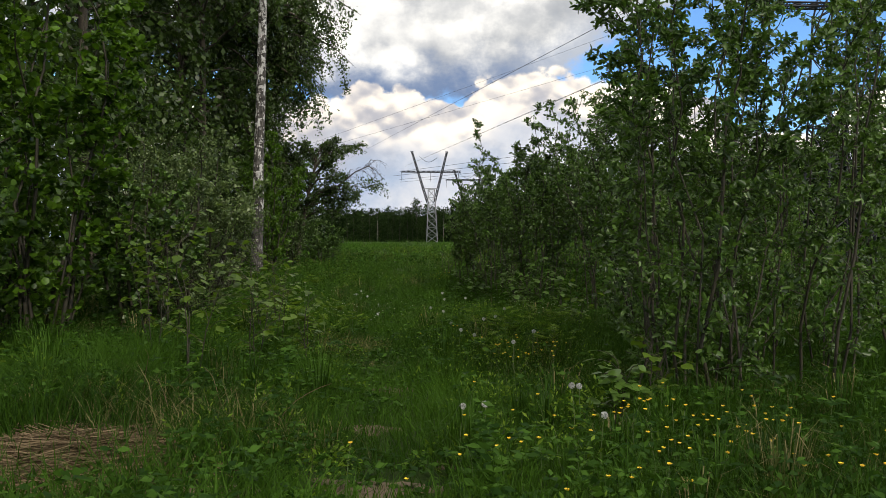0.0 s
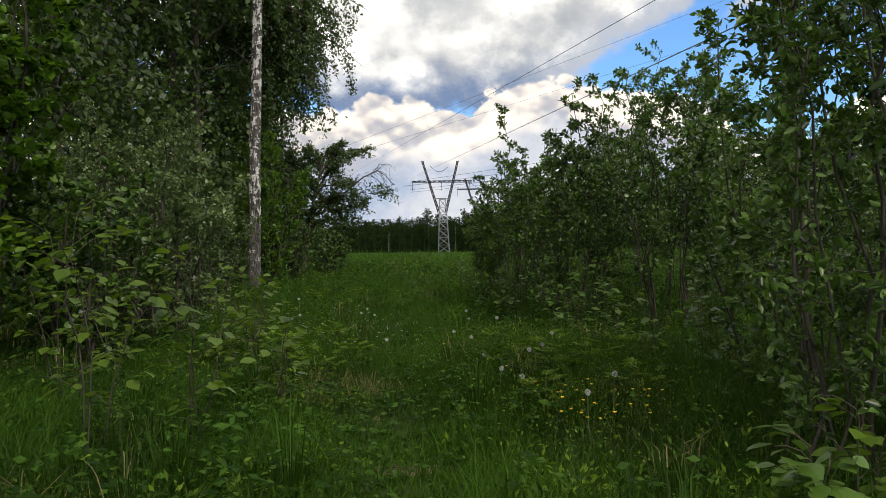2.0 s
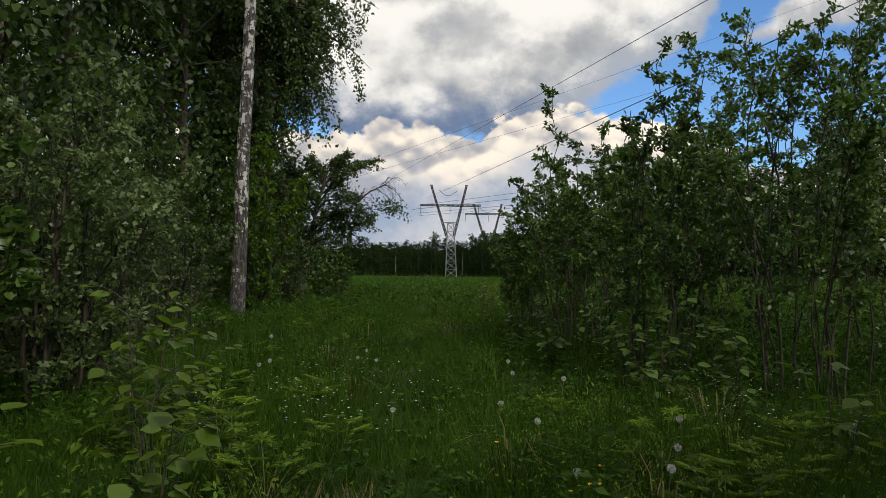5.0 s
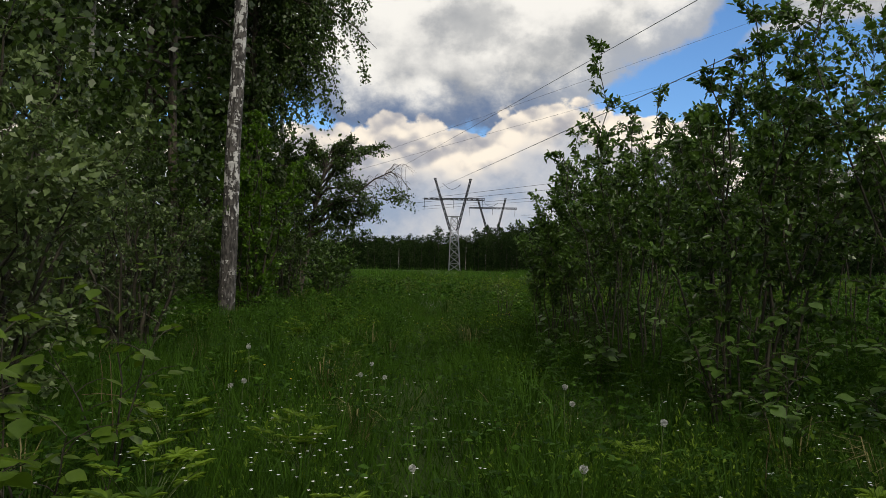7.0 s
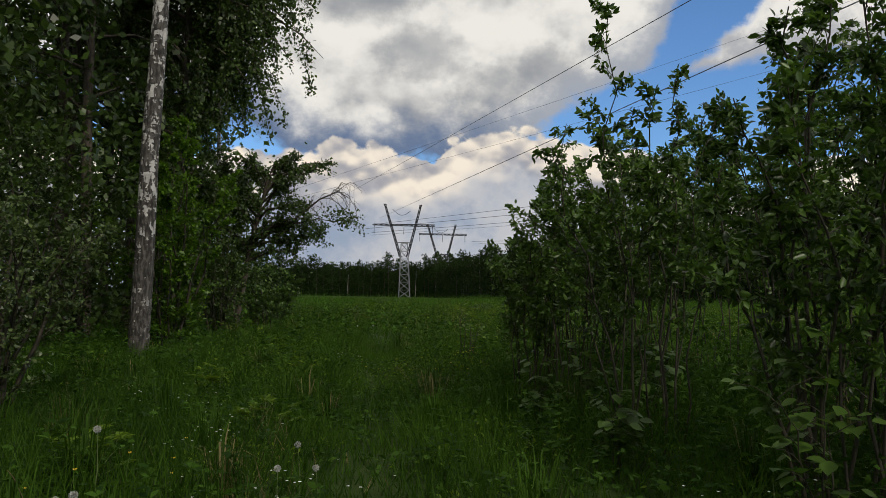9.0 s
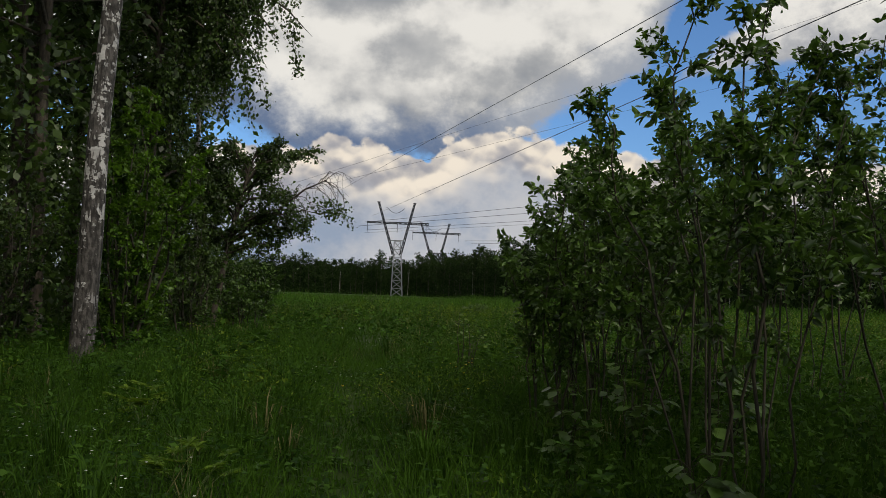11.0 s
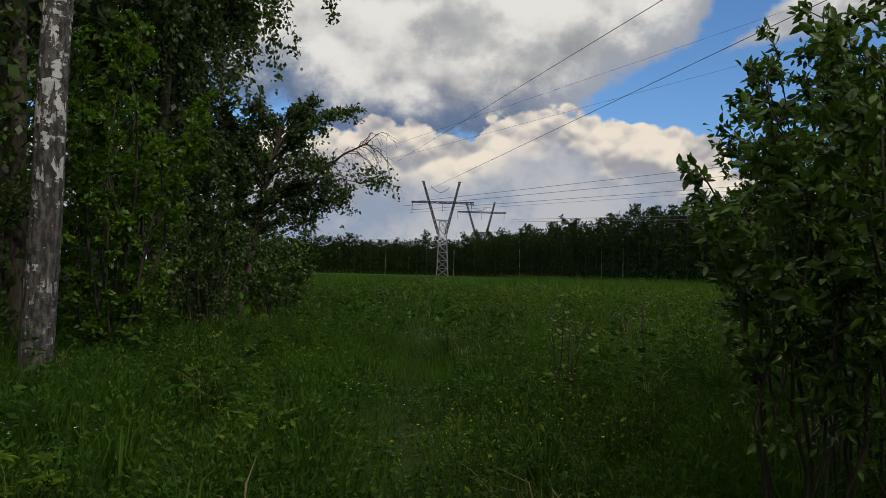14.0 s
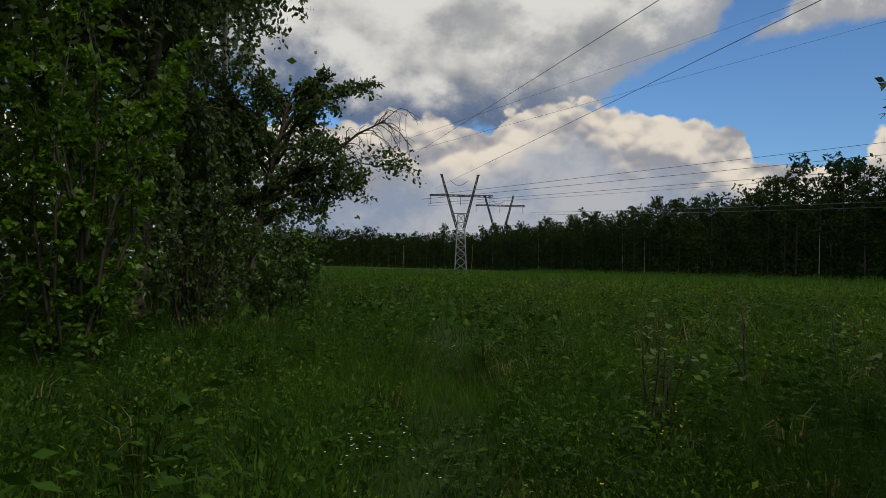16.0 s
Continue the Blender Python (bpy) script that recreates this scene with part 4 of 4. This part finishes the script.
    dome = 19.2 + 1.9 * np.sin(p[:, 0] * 0.83 + 0.9) * np.sin(p[:, 1] * 0.71) + 0.9 * np.sin(p[:, 1] * 0.19 + p[:, 0] * 0.11) + rng.normal(size=n) * 0.5
    dome *= 1 + 0.2 * np.clip((250 - p[:, 1]) / 90, 0, 1)
    p = np.column_stack([p, dome * rng.random(n) ** 0.6])
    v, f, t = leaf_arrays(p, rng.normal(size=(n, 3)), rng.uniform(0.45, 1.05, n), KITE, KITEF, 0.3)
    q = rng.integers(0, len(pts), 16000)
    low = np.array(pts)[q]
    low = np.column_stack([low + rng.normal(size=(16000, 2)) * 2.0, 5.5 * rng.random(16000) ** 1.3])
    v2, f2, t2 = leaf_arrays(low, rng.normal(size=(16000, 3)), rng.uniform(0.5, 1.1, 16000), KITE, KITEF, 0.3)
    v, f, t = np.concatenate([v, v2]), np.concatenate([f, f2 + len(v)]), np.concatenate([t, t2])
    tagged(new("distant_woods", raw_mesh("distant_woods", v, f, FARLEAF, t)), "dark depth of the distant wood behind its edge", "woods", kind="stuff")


distant_wood()

# ---- power line ----


def bar(a, b, r):
    return (np.array([a, b], float), r, r, 4)


def lattice(corners0, corners1, n, r):
    """Legs between two squares of corners, with crossed braces in n bays."""
    tubes = []
    c0, c1 = np.asarray(corners0, float), np.asarray(corners1, float)
    k = len(c0)
    for i in range(k):
        tubes.append(bar(c0[i], c1[i], r))
        j = (i + 1) % k
        for s in range(n):
            u, w2 = s / n, (s + 1) / n
            tubes.append(bar(c0[i] + (c1[i] - c0[i]) * u, c0[j] + (c1[j] - c0[j]) * w2, r * 0.55))
            tubes.append(bar(c0[j] + (c1[j] - c0[j]) * u, c0[i] + (c1[i] - c0[i]) * w2, r * 0.55))
            tubes.append(bar(c0[i] + (c1[i] - c0[i]) * w2, c0[j] + (c1[j] - c0[j]) * w2, r * 0.5))
    return tubes


def square(cx, cz, hx, hy):
    return [(cx - hx, -hy, cz), (cx + hx, -hy, cz), (cx + hx, hy, cz), (cx - hx, hy, cz)]


def mesh_of(name, tubes, mat):
    v, f = tube_arrays(tubes)
    return new(name, raw_mesh(name, v, f, mat))


def pylon(x, y, turn, label, mat=None, arm_z=32.4):
    mat = mat or STEEL
    root = tagged(new("pylon"), label, "pylon", "pylons of the power line")
    root.matrix_basis = pose(x, y, 0, 0, 0, turn)
    body = mesh_of("mast", lattice(square(1.3, 0, 2.5, 2.5), square(0.95, 24.5, 1.45, 1.45), 7, 0.17), mat)
    body.parent = root
    dark = DARKSTEEL
    for s in (-1, 1):
        arm = mesh_of("arm", lattice(square(0.8 + s * 1.6, 18.5, 0.45, 0.7), square(s * 8.1, 42.0, 0.3, 0.3), 11, 0.2), dark)
        arm.parent = root
        cap = mesh_of("cap", [bar((s * 8.1 - 0.7, 0, 42.1), (s * 8.1 + 0.7, 0, 42.1), 0.22)], dark)
        cap.parent = root
    tie = mesh_of("tie", [bar((-2.6, 0.7, 25), (3.6, 0.7, 25), 0.2), bar((-2.6, -0.7, 25), (3.6, -0.7, 25), 0.2)], mat)
    tie.parent = root
    cross = lattice([(-13.1, -0.5, arm_z + 0.2), (-13.1, 0.5, arm_z + 0.2), (-13.1, 0.5, arm_z + 0.7), (-13.1, -0.5, arm_z + 0.7)], [(14.6, -0.5, arm_z), (14.6, 0.5, arm_z), (14.6, 0.5, arm_z + 0.9), (14.6, -0.5, arm_z + 0.9)], 12, 0.13)
    mesh_of("crossarm", cross, dark).parent = root
    ins = []
    for px in (-12.8, 0.6, 13.6):
        z = arm_z
        for k in range(10):
            ins.append(((np.array([(px, 0, z - 0.36 * k), (px, 0, z - 0.36 * k - 0.12)])), 0.2, 0.2, 6))
        ins.append(bar((px, 0, z), (px, 0, z - 4.0), 0.06))
    mesh_of("insulator", ins, dark).parent = root
    t = np.linspace(0, 1, 12)
    loop = np.stack([-4.6 + 8.2 * t, 0 * t, 40.0 - 2.4 * np.sin(np.pi * t) - 0.5 * t], -1)
    mesh_of("jumper_cable", [(loop, 0.1, 0.1, 5)], dark).parent = root
    return root


pylon(-12.6, 350, 4, "grey steel lattice pylon with a V-shaped head in the field")
pylon(6.5, 443, 4, "distant dark steel pylon with a V-shaped head", DARKSTEEL, 36.0)


def corner_mast(x, y, turn, size):
    root = tagged(new("pylon"), "dark steel lattice mast with a long crossarm", "pylon", "pylons of the power line")
    root.matrix_basis = pose(x, y, 0, 0, 0, turn) @ Matrix.Diagonal((size, size, size, 1))
    mesh_of("mast", lattice(square(0, 0, 1.6, 1.6), square(0, 16.5, 1.15, 1.15), 7, 0.085) + lattice(square(0, 16.5, 1.15, 1.15), square(0, 22, 0.3, 0.3), 4, 0.07), DARKSTEEL).parent = root
    mesh_of("crossarm", lattice([(-4.6, -0.3, 17.0), (-4.6, 0.3, 17.0), (-4.6, 0.3, 17.25), (-4.6, -0.3, 17.25)], [(4.6, -0.3, 17.0), (4.6, 0.3, 17.0), (4.6, 0.3, 17.25), (4.6, -0.3, 17.25)], 8, 0.06), DARKSTEEL).parent = root
    t = np.linspace(0, 1, 10)
    hang = np.stack([-4.5 + 0.3 * t, 1.2 - 2.6 * t, 16.9 - 1.4 * np.sin(np.pi * t)], -1)
    mesh_of("jumper_cable", [(hang, 0.03, 0.03, 5)], DARKSTEEL).parent = root


corner_mast(18.2, 34.6, 4, 0.7)


def wire(a, b, sag, r=0.045):
    """A cable hung between two points."""
    t = np.linspace(0, 1, 28)[:, None]
    p = np.array(a, float) * (1 - t) + np.array(b, float) * t
    p[:, 2] -= sag * 4 * (t * (1 - t))[:, 0]
    tagged(mesh_of("overhead_wire", [(p, r, r, 5)], WIRE), "thin dark overhead power cable", "cable", "cables of the power line")


wire((14.0, 30.0, 13.8), (-52.5, 330.0, 34.0), 0.0, 0.021)
wire((15.0, 34.6, 11.9), (-21.6, 330.0, 34.0), 0.0, 0.019)
wire((14.4, 34.6, 11.6), (-22.6, 330.0, 33.4), 0.0, 0.017)
wire((289.0, 222.0, 63.0), (-29.0, 384.0, 36.0), 0.5, 0.085)
wire((257.0, 235.5, 53.6), (-29.0, 346.0, 30.6), 0.5, 0.080)
wire((279.0, 235.5, 48.7), (-27.0, 357.0, 29.8), 0.5, 0.075)
wire((279.0, 235.5, 46.4), (-27.0, 357.0, 28.6), 0.5, 0.050)
wire((380.0, 168.0, 141.0), (-84.6, 330.0, 34.0), 0.5, 0.045)
wire((294.0, 195.0, 147.0), (-89.9, 330.0, 34.0), 0.5, 0.045)
wire((86.8, 104.5, 12.6), (14.9, 280.0, 20.9), 0.5, 0.050)
wire((86.0, 104.5, 11.6), (17.2, 280.0, 20.1), 0.5, 0.050)


# ---- saplings, flowers, straw ----
BIGLEAF = raw_mesh("leaf", np.array([(0, 0, 0), (0.2, 0.12, 0.03), (0.44, 0.38, 0.05), (0.40, 0.62, 0.03), (0.2, 0.86, 0.0), (0, 1.04, -0.1),
                                     (-0.2, 0.86, 0.0), (-0.40, 0.62, 0.03), (-0.44, 0.38, 0.05), (-0.2, 0.12, 0.03), (0, 0.45, -0.02), (0, 0.75, -0.04)]),
                   np.array([(0, 1, 2, 10), (10, 2, 3, 11), (11, 3, 4, 5), (0, 10, 8, 9), (10, 11, 7, 8), (11, 5, 6, 7)]), SAPLING, rng.random(12) * 0.1 + 0.5, True)


BIGWILLOW = BIGLEAF.copy()
BIGWILLOW.materials[0] = WILLOW


def sapling(x, y, h, n, size=0.088, label="slender hazel sapling with broad yellow-green leaves", blade=None, thick=0.0065):
    root = tagged(new("sapling"), label, "sapling", "saplings beside the trail")
    root.matrix_basis = pose(x, y, float(ground_height(np.array(x), np.array(y))) - 0.02)
    tubes, spots = [], []
    for k in range(3):
        a = rng.uniform(0, 6.28)
        st = limb((0.03 * k, 0, 0), (np.cos(a) * 0.22 * h * (k > 0), np.sin(a) * 0.22 * h * (k > 0), h * (1, 0.82, 0.66)[k]), 0.12, 8)
        tubes.append((st, thick, 0.002, 6))
        for t in np.linspace(0.25, 1.0, n // 4):
            b0 = along(st, [t])[0]
            b = rng.uniform(0, 6.28)
            b1 = b0 + np.array([np.cos(b), np.sin(b), 0.5]) * rng.uniform(0.08, 0.24) * h ** 0.5
            tubes.append((limb(b0, b1, 0.1, 4), 0.003, 0.0015, 4))
            spots += [(b1, b), ((b0 + b1) / 2, b + rng.uniform(-1.2, 1.2)), (b0 * 0.3 + b1 * 0.7, b + rng.uniform(-1.5, 1.5))]
    v, f = tube_arrays(tubes)
    new("stems", raw_mesh("stems", v, f, TWIG, smooth=True)).parent = root
    for p, b in spots:
        lf = new("leaf", blade or BIGLEAF)
        lf.parent = root
        s = size * rng.uniform(0.6, 1.25)
        lf.matrix_basis = pose(*p, rng.uniform(-35, 15), rng.uniform(-25, 25), math.degrees(b) - 90 + rng.uniform(-40, 40)) @ Matrix.Diagonal((s, s, s, 1))


for x, y, h, n in ((-1.42, 6.5, 1.6, 42), (-1.0, 7.0, 1.35, 36), (-1.3, 9.2, 1.2, 36), (-2.3, 7.9, 1.4, 36), (-2.5, 5.2, 1.4, 36), (-0.75, 8.2, 0.8, 24), (-1.8, 10.5, 1.05, 36), (-2.0, 11.6, 1.3, 30),
                   (-2.7, 9.4, 1.5, 36), (2.5, 10.2, 0.8, 24), (2.4, 5.7, 0.6, 24)):
    sapling(x, y, h, n)
for x, y, h in ((0.49, 23.3, 1.15), (0.62, 23.4, 1.0), (1.9, 25.2, 1.3), (3.4, 26.5, 1.1), (2.6, 23.6, 0.9)):
    sapling(x, y, h, 24, 0.065, "thin dark-stemmed sapling with few leaves in the open field", thick=0.013)


for x, y, h in ((1.45, 17.3, 0.85), (0.98, 17.35, 0.6), (1.95, 16.9, 1.0), (2.0, 12.4, 0.7), (2.6, 12.2, 0.9), (1.3, 15.4, 0.6), (2.1, 5.5, 0.55), (2.95, 9.6, 0.95), (1.95, 13.6, 1.15), (2.35, 13.2, 1.0)):
    sapling(x, y, h, 36, 0.095, "young willow shoot with pale green leaves", BIGWILLOW)


def dandelion():
    """Seed head on a hollow stalk: a fuzzy ball of fine rays."""
    root = tagged(new("dandelion_clock"), "white dandelion seed head on a pale stalk", "flower", "dandelion seed heads in the meadow")
    v, f = tube_arrays([(limb((0, 0, 0), (0.03, 0.01, 0.40), 0.05, 6), 0.0028, 0.0022, 6)])
    new("stalk", raw_mesh("stalk", v, f, STALK, smooth=True)).parent = root
    d = unit(rng.normal(size=(150, 3)))
    p = np.array([0.03, 0.01, 0.405]) + d * 0.012
    lv, lf, _ = leaf_arrays(p, d + rng.normal(size=d.shape) * 0.35, np.full(150, 0.011), KITE, KITEF, 0.0)
    core_v, core_f = tube_arrays([(np.array([(0.03, 0.01, z) for z in np.linspace(0.396, 0.414, 5)]), 0.008, 0.008, 8)])
    new("seed_head", raw_mesh("seed_head", np.concatenate([lv, core_v]), np.concatenate([lf, core_f + len(lv)]), FLUFF)).parent = root
    return root


first = dandelion()
spots = [(1.67, 7.43, 0.47), (1.77, 5.08, 0.38), (1.72, 4.9, 0.42), (0.89, 9.26, 0.35), (0.69, 12.9, 0.46), (0.70, 12.8, 0.36), (1.03, 11.6, 0.475), (-0.29, 11.4, 0.24), (-1.85, 13.7, 0.6), (-0.9, 14.5, 0.38),
         (1.5, 7.2, 0.4), (1.25, 9.1, 0.42), (0.95, 8.3, 0.38), (1.1, 8.0, 0.36), (0.75, 10.2, 0.4), (1.6, 10.1, 0.45), (1.45, 9.6, 0.4), (0.55, 11.0, 0.38), (-1.75, 13.2, 0.4), (-1.9, 13.3, 0.34),
         (-0.95, 13.9, 0.36), (-0.75, 14.2, 0.3), (-1.65, 31.1, 0.45), (-2.1, 31.0, 0.45), (1.75, 4.2, 0.4), (0.95, 4.6, 0.35), (1.1, 4.5, 0.38)]
for k, (x, y, h) in enumerate(spots):
    m = pose(x, y, h - 0.40, 0, 0, 57 * k)
    if k == 0:
        first.matrix_basis = m
    else:
        copy_thing(first, m)


def buttercup():
    root = tagged(new("buttercup"), "yellow buttercup on a thin branching stalk", "flower", "buttercups in the meadow")
    tubes, heads = [], []
    for k in range(1):
        end = np.array([rng.normal() * 0.05, rng.normal() * 0.05, 0.40 - 0.05 * k])
        tubes.append((limb((0, 0, 0), end, 0.08, 6), 0.0016, 0.001, 4))
        heads.append(end)
    v, f = tube_arrays(tubes)
    new("stalk", raw_mesh("stalk", v, f, STALK)).parent = root
    a = np.arange(5) * 2 * np.pi / 5
    d = np.stack([np.cos(a), np.sin(a), np.full(5, 0.9)], -1)
    p = np.concatenate([np.repeat(h[None], 5, 0) for h in heads])
    lv, lf, _ = leaf_arrays(p, d, np.full(5, 0.016), ROUND, OVALF, 0.9)
    new("petals", raw_mesh("petals", lv, lf, YELLOW)).parent = root
    return root


cup = buttercup()
cup.matrix_basis = pose(2.0, 4.6, 0)
for n, cx, cy, sx, sy in ((85, 2.35, 4.3, 0.5, 0.5), (34, 1.6, 7.4, 0.22, 0.25), (10, 1.2, 8.8, 0.3, 0.5), (20, 0.42, 22.7, 0.2, 0.35), (10, -0.3, 20.0, 0.5, 0.8), (8, 0.9, 3.9, 0.4, 0.3), (6, -1.9, 14.0, 0.4, 0.5)):
    for i in range(n):
        copy_thing(cup, pose(cx + rng.normal() * sx, cy + rng.normal() * sy, rng.uniform(-0.14, 0.03), 0, 0, rng.uniform(0, 360)))


def stitchwort():
    """Many tiny white stars in loose patches."""
    c = [(1.9, 10.9), (2.4, 11.2), (-1.2, 12.6), (-1.9, 12.4), (-0.9, 13.6), (-1.7, 15.3), (-2.6, 17.2), (1.6, 13.0), (-0.7, 11.0), (0.0, 12.0), (-3.2, 19.5), (-1.4, 22), (0.6, 27), (-1.2, 28), (2.75, 13.0), (2.9, 12.8), (2.6, 13.1), (-1.1, 11.6), (-1.5, 11.2)]
    p = np.concatenate([np.column_stack([x + rng.normal(size=30) * 0.3, y + rng.normal(size=30) * 0.35, rng.uniform(0.22, 0.42, 30)]) for x, y in c])
    n = len(p)
    a = np.tile(np.arange(5) * 2 * np.pi / 5, n)
    d = np.stack([np.cos(a), np.sin(a), np.full(5 * n, 0.2)], -1)
    v, f, _ = leaf_arrays(np.repeat(p, 5, 0), d, np.full(5 * n, 0.011), KITE, KITEF, 0.9)
    tagged(new("stitchwort_flowers", raw_mesh("stitchwort_flowers", v, f, WHITEPETAL)), "tiny white starry flowers scattered in the grass", "flowers", kind="stuff")


stitchwort()


def straw():
    n = 4200
    x, y = -1.5 + rng.normal(size=n) * 0.42, 4.3 + rng.normal(size=n) * 0.42
    a = rng.normal(size=n) * 0.6
    ln = rng.uniform(0.1, 0.42, n)
    c = np.stack([x, y, 0.05 + 0.16 * np.exp(-((x + 1.5) ** 2 / 0.25 + (y - 4.4) ** 2 / 0.25)) * rng.random(n)], -1)
    d = np.stack([np.cos(a), np.sin(a), rng.normal(size=n) * 0.12], -1) * ln[:, None] * 0.5
    w2 = np.stack([-np.sin(a), np.cos(a), rng.normal(size=n) * 0.5], -1) * 0.0028
    v = np.stack([c - d - w2, c - d + w2, c + d + w2, c + d - w2], 1).reshape(-1, 3)
    f = np.arange(4 * n).reshape(-1, 4)
    tagged(new("straw_heap", raw_mesh("straw_heap", v, f, HAY, np.repeat(rng.random(n), 4))), "flattened heap of dry brown straw on the ground", "straw", kind="stuff")
    tubes = []
    for x, y in ((-1.1, 5.3), (-0.8, 5.6), (-1.6, 6.0), (-0.35, 5.0), (-2.4, 12.5), (-2.2, 12.9), (-2.6, 12.7), (-1.95, 13.4), (-0.2, 18.9), (0.25, 13.4), (1.5, 11.3), (-3.2, 24.3), (-3.35, 24.5)):
        e = np.array([x + rng.normal() * 0.25, y + rng.normal() * 0.2, rng.uniform(0.35, 0.75)])
        tubes.append((limb((x, y, 0), e, 0.1, 7, 0.1), 0.0035, 0.0015, 4))
    v, f = tube_arrays(tubes)
    tagged(new("dry_stalks", raw_mesh("dry_stalks", v, f, HAY, np.full(len(v), 0.8))), "long dry bent stalks standing in the grass", "stalks", kind="stuff")


straw()


def bare_soil():
    """Low irregular crusts of trodden earth."""
    vs, fs = [], []
    for cx, cy, rx, ry in ((0.5, 4.2, 0.42, 0.2), (-0.35, 4.0, 0.22, 0.14), (0.95, 4.75, 0.2, 0.1), (0.3, 5.6, 0.25, 0.12), (0.35, 7.0, 0.3, 0.12)):
        o = sum(len(v) for v in vs)
        k, rings = 20, 4
        a = np.linspace(0, 2 * np.pi, k, endpoint=False)
        edge_r = 1 + 0.25 * np.sin(3 * a + cx) + 0.12 * rng.normal(size=k)
        pts = [np.array([[cx, cy, 0.03]])]
        for q in range(1, rings + 1):
            u = q / rings
            x, y = cx + np.cos(a) * rx * u * edge_r, cy + np.sin(a) * ry * u * edge_r
            pts.append(np.column_stack([x, y, 0.03 * (1 - u * u) - 0.012 * (q == rings) + rng.normal(size=k) * 0.006]))
        p = np.concatenate(pts)
        p[:, 2] += ground_height(p[:, 0], p[:, 1])
        vs.append(p)
        i = np.arange(k)
        j = (i + 1) % k
        fs.append(np.stack([np.zeros(k, int), 1 + i, 1 + j], -1) + o)
        for q in range(rings - 1):
            b0, b1 = 1 + q * k, 1 + (q + 1) * k
            fs.append(np.stack([b0 + i, b1 + i, b1 + j], -1) + o)
            fs.append(np.stack([b0 + i, b1 + j, b0 + j], -1) + o)
    tagged(new("bare_soil", raw_mesh("bare_soil", np.concatenate(vs), np.concatenate(fs), SOIL, smooth=True)), "bare patches of trodden brown earth", "soil", kind="stuff")


bare_soil()


def field_growth():
    """Herbs that stand higher than the grass."""
    # leafy mounds of uneven height where the field opens
    n = 2400
    x, y = rng.uniform(-6, 42, n), 19.5 + 65 * rng.random(n) ** 1.15
    keep = (patch(x, y, 3.0, 17) > 0.35) & (np.abs(x - trail_x(y)) > 0.6) & (x < 0.8 * (y - 17) + 1)
    x, y = x[keep], y[keep]
    n, k = len(x), 45
    wide, tall = rng.uniform(0.15, 0.4, n), rng.uniform(0.3, 0.75, n)
    q = unit(rng.normal(size=(n, k, 3))) * rng.random((n, k, 1)) ** 0.4
    q = np.stack([x[:, None] + q[..., 0] * wide[:, None], y[:, None] + q[..., 1] * wide[:, None], 0.12 + np.abs(q[..., 2]) * tall[:, None]], -1).reshape(-1, 3)
    v, f, t = leaf_arrays(q, rng.normal(size=(n * k, 3)) + np.array([0, 0, 0.3]), np.repeat(np.clip(y / 30, 0.8, 1.8), k) * rng.uniform(0.03, 0.085, n * k), KITE * np.array([0.75, 1, 1]), KITEF, 0.5)
    tagged(new("herb_mounds", raw_mesh("herb_mounds", v, f, FIELDHERB, t)), "lush yellow-green herb mounds in the open field", "herbs", kind="stuff")
    # broad leafy clumps with dark hollows between them, at the mouth of the field
    for mat, x0, x1, n, label in ((WEED, -4.4, -1.4, 80, "lush dark green clumps of nettle-like herbs"), (WEED, -0.6, 8.5, 110, "lush green clumps of tall field herbs")):
        x, y = rng.uniform(x0, x1, n), 18.6 + 17 * rng.random(n) ** 1.2
        keep = (np.abs(x - trail_x(y)) > 0.55) & (x < 0.75 * (y - 18.5) + 0.6)
        x, y = x[keep], y[keep]
        n, k = len(x), 330
        wide, tall = rng.uniform(0.25, 0.55, n), rng.uniform(0.35, 0.65, n)
        q = unit(rng.normal(size=(n, k, 3))) * rng.random((n, k, 1)) ** 0.3
        c = np.stack([x, y, np.zeros(n)], -1)[:, None]
        q = c + q * np.stack([wide, wide, tall], -1)[:, None]
        q[..., 2] = np.abs(q[..., 2]) + 0.08
        v, f, t = leaf_arrays(q.reshape(-1, 3), unit((q - c).reshape(-1, 3)) + rng.normal(size=(n * k, 3)) * 0.45, rng.uniform(0.03, 0.07, n * k), KITE * np.array([0.55, 1, 1]), KITEF, 0.5)
        t = np.clip(t * 0.55 + np.repeat(rng.random(n), k * 4) * 0.45, 0, 1)
        tagged(new("herb_clumps", raw_mesh("herb_clumps", v, f, mat, t)), label, "herbs", kind="stuff")
    # leaves added between the willow stems, to darken the leafless shaded hollow there
    n = 24000
    x, y = rng.uniform(1.35, 8.0, n), rng.uniform(13.2, 19.6, n)
    keep = (x > 2.1) | (y > 15.9)
    x, y = x[keep], y[keep]
    n = len(x)
    p = np.column_stack([x, y, (0.95 * rng.random(n) ** 1.2) * (0.45 + 0.75 * patch(x, y, 0.8, 23)) * np.clip((x - 1.0) / 0.9, 0.35, 1)])
    v, f, t = leaf_arrays(p, rng.normal(size=(n, 3)), rng.uniform(0.03, 0.085, n), KITE * np.array([0.75, 1, 1]), KITEF, 0.55)
    tagged(new("undergrowth", raw_mesh("undergrowth", v, f, WEED, t)), "added leaf mass standing in for shade between the willow stems", "herbs", kind="stuff")


field_growth()
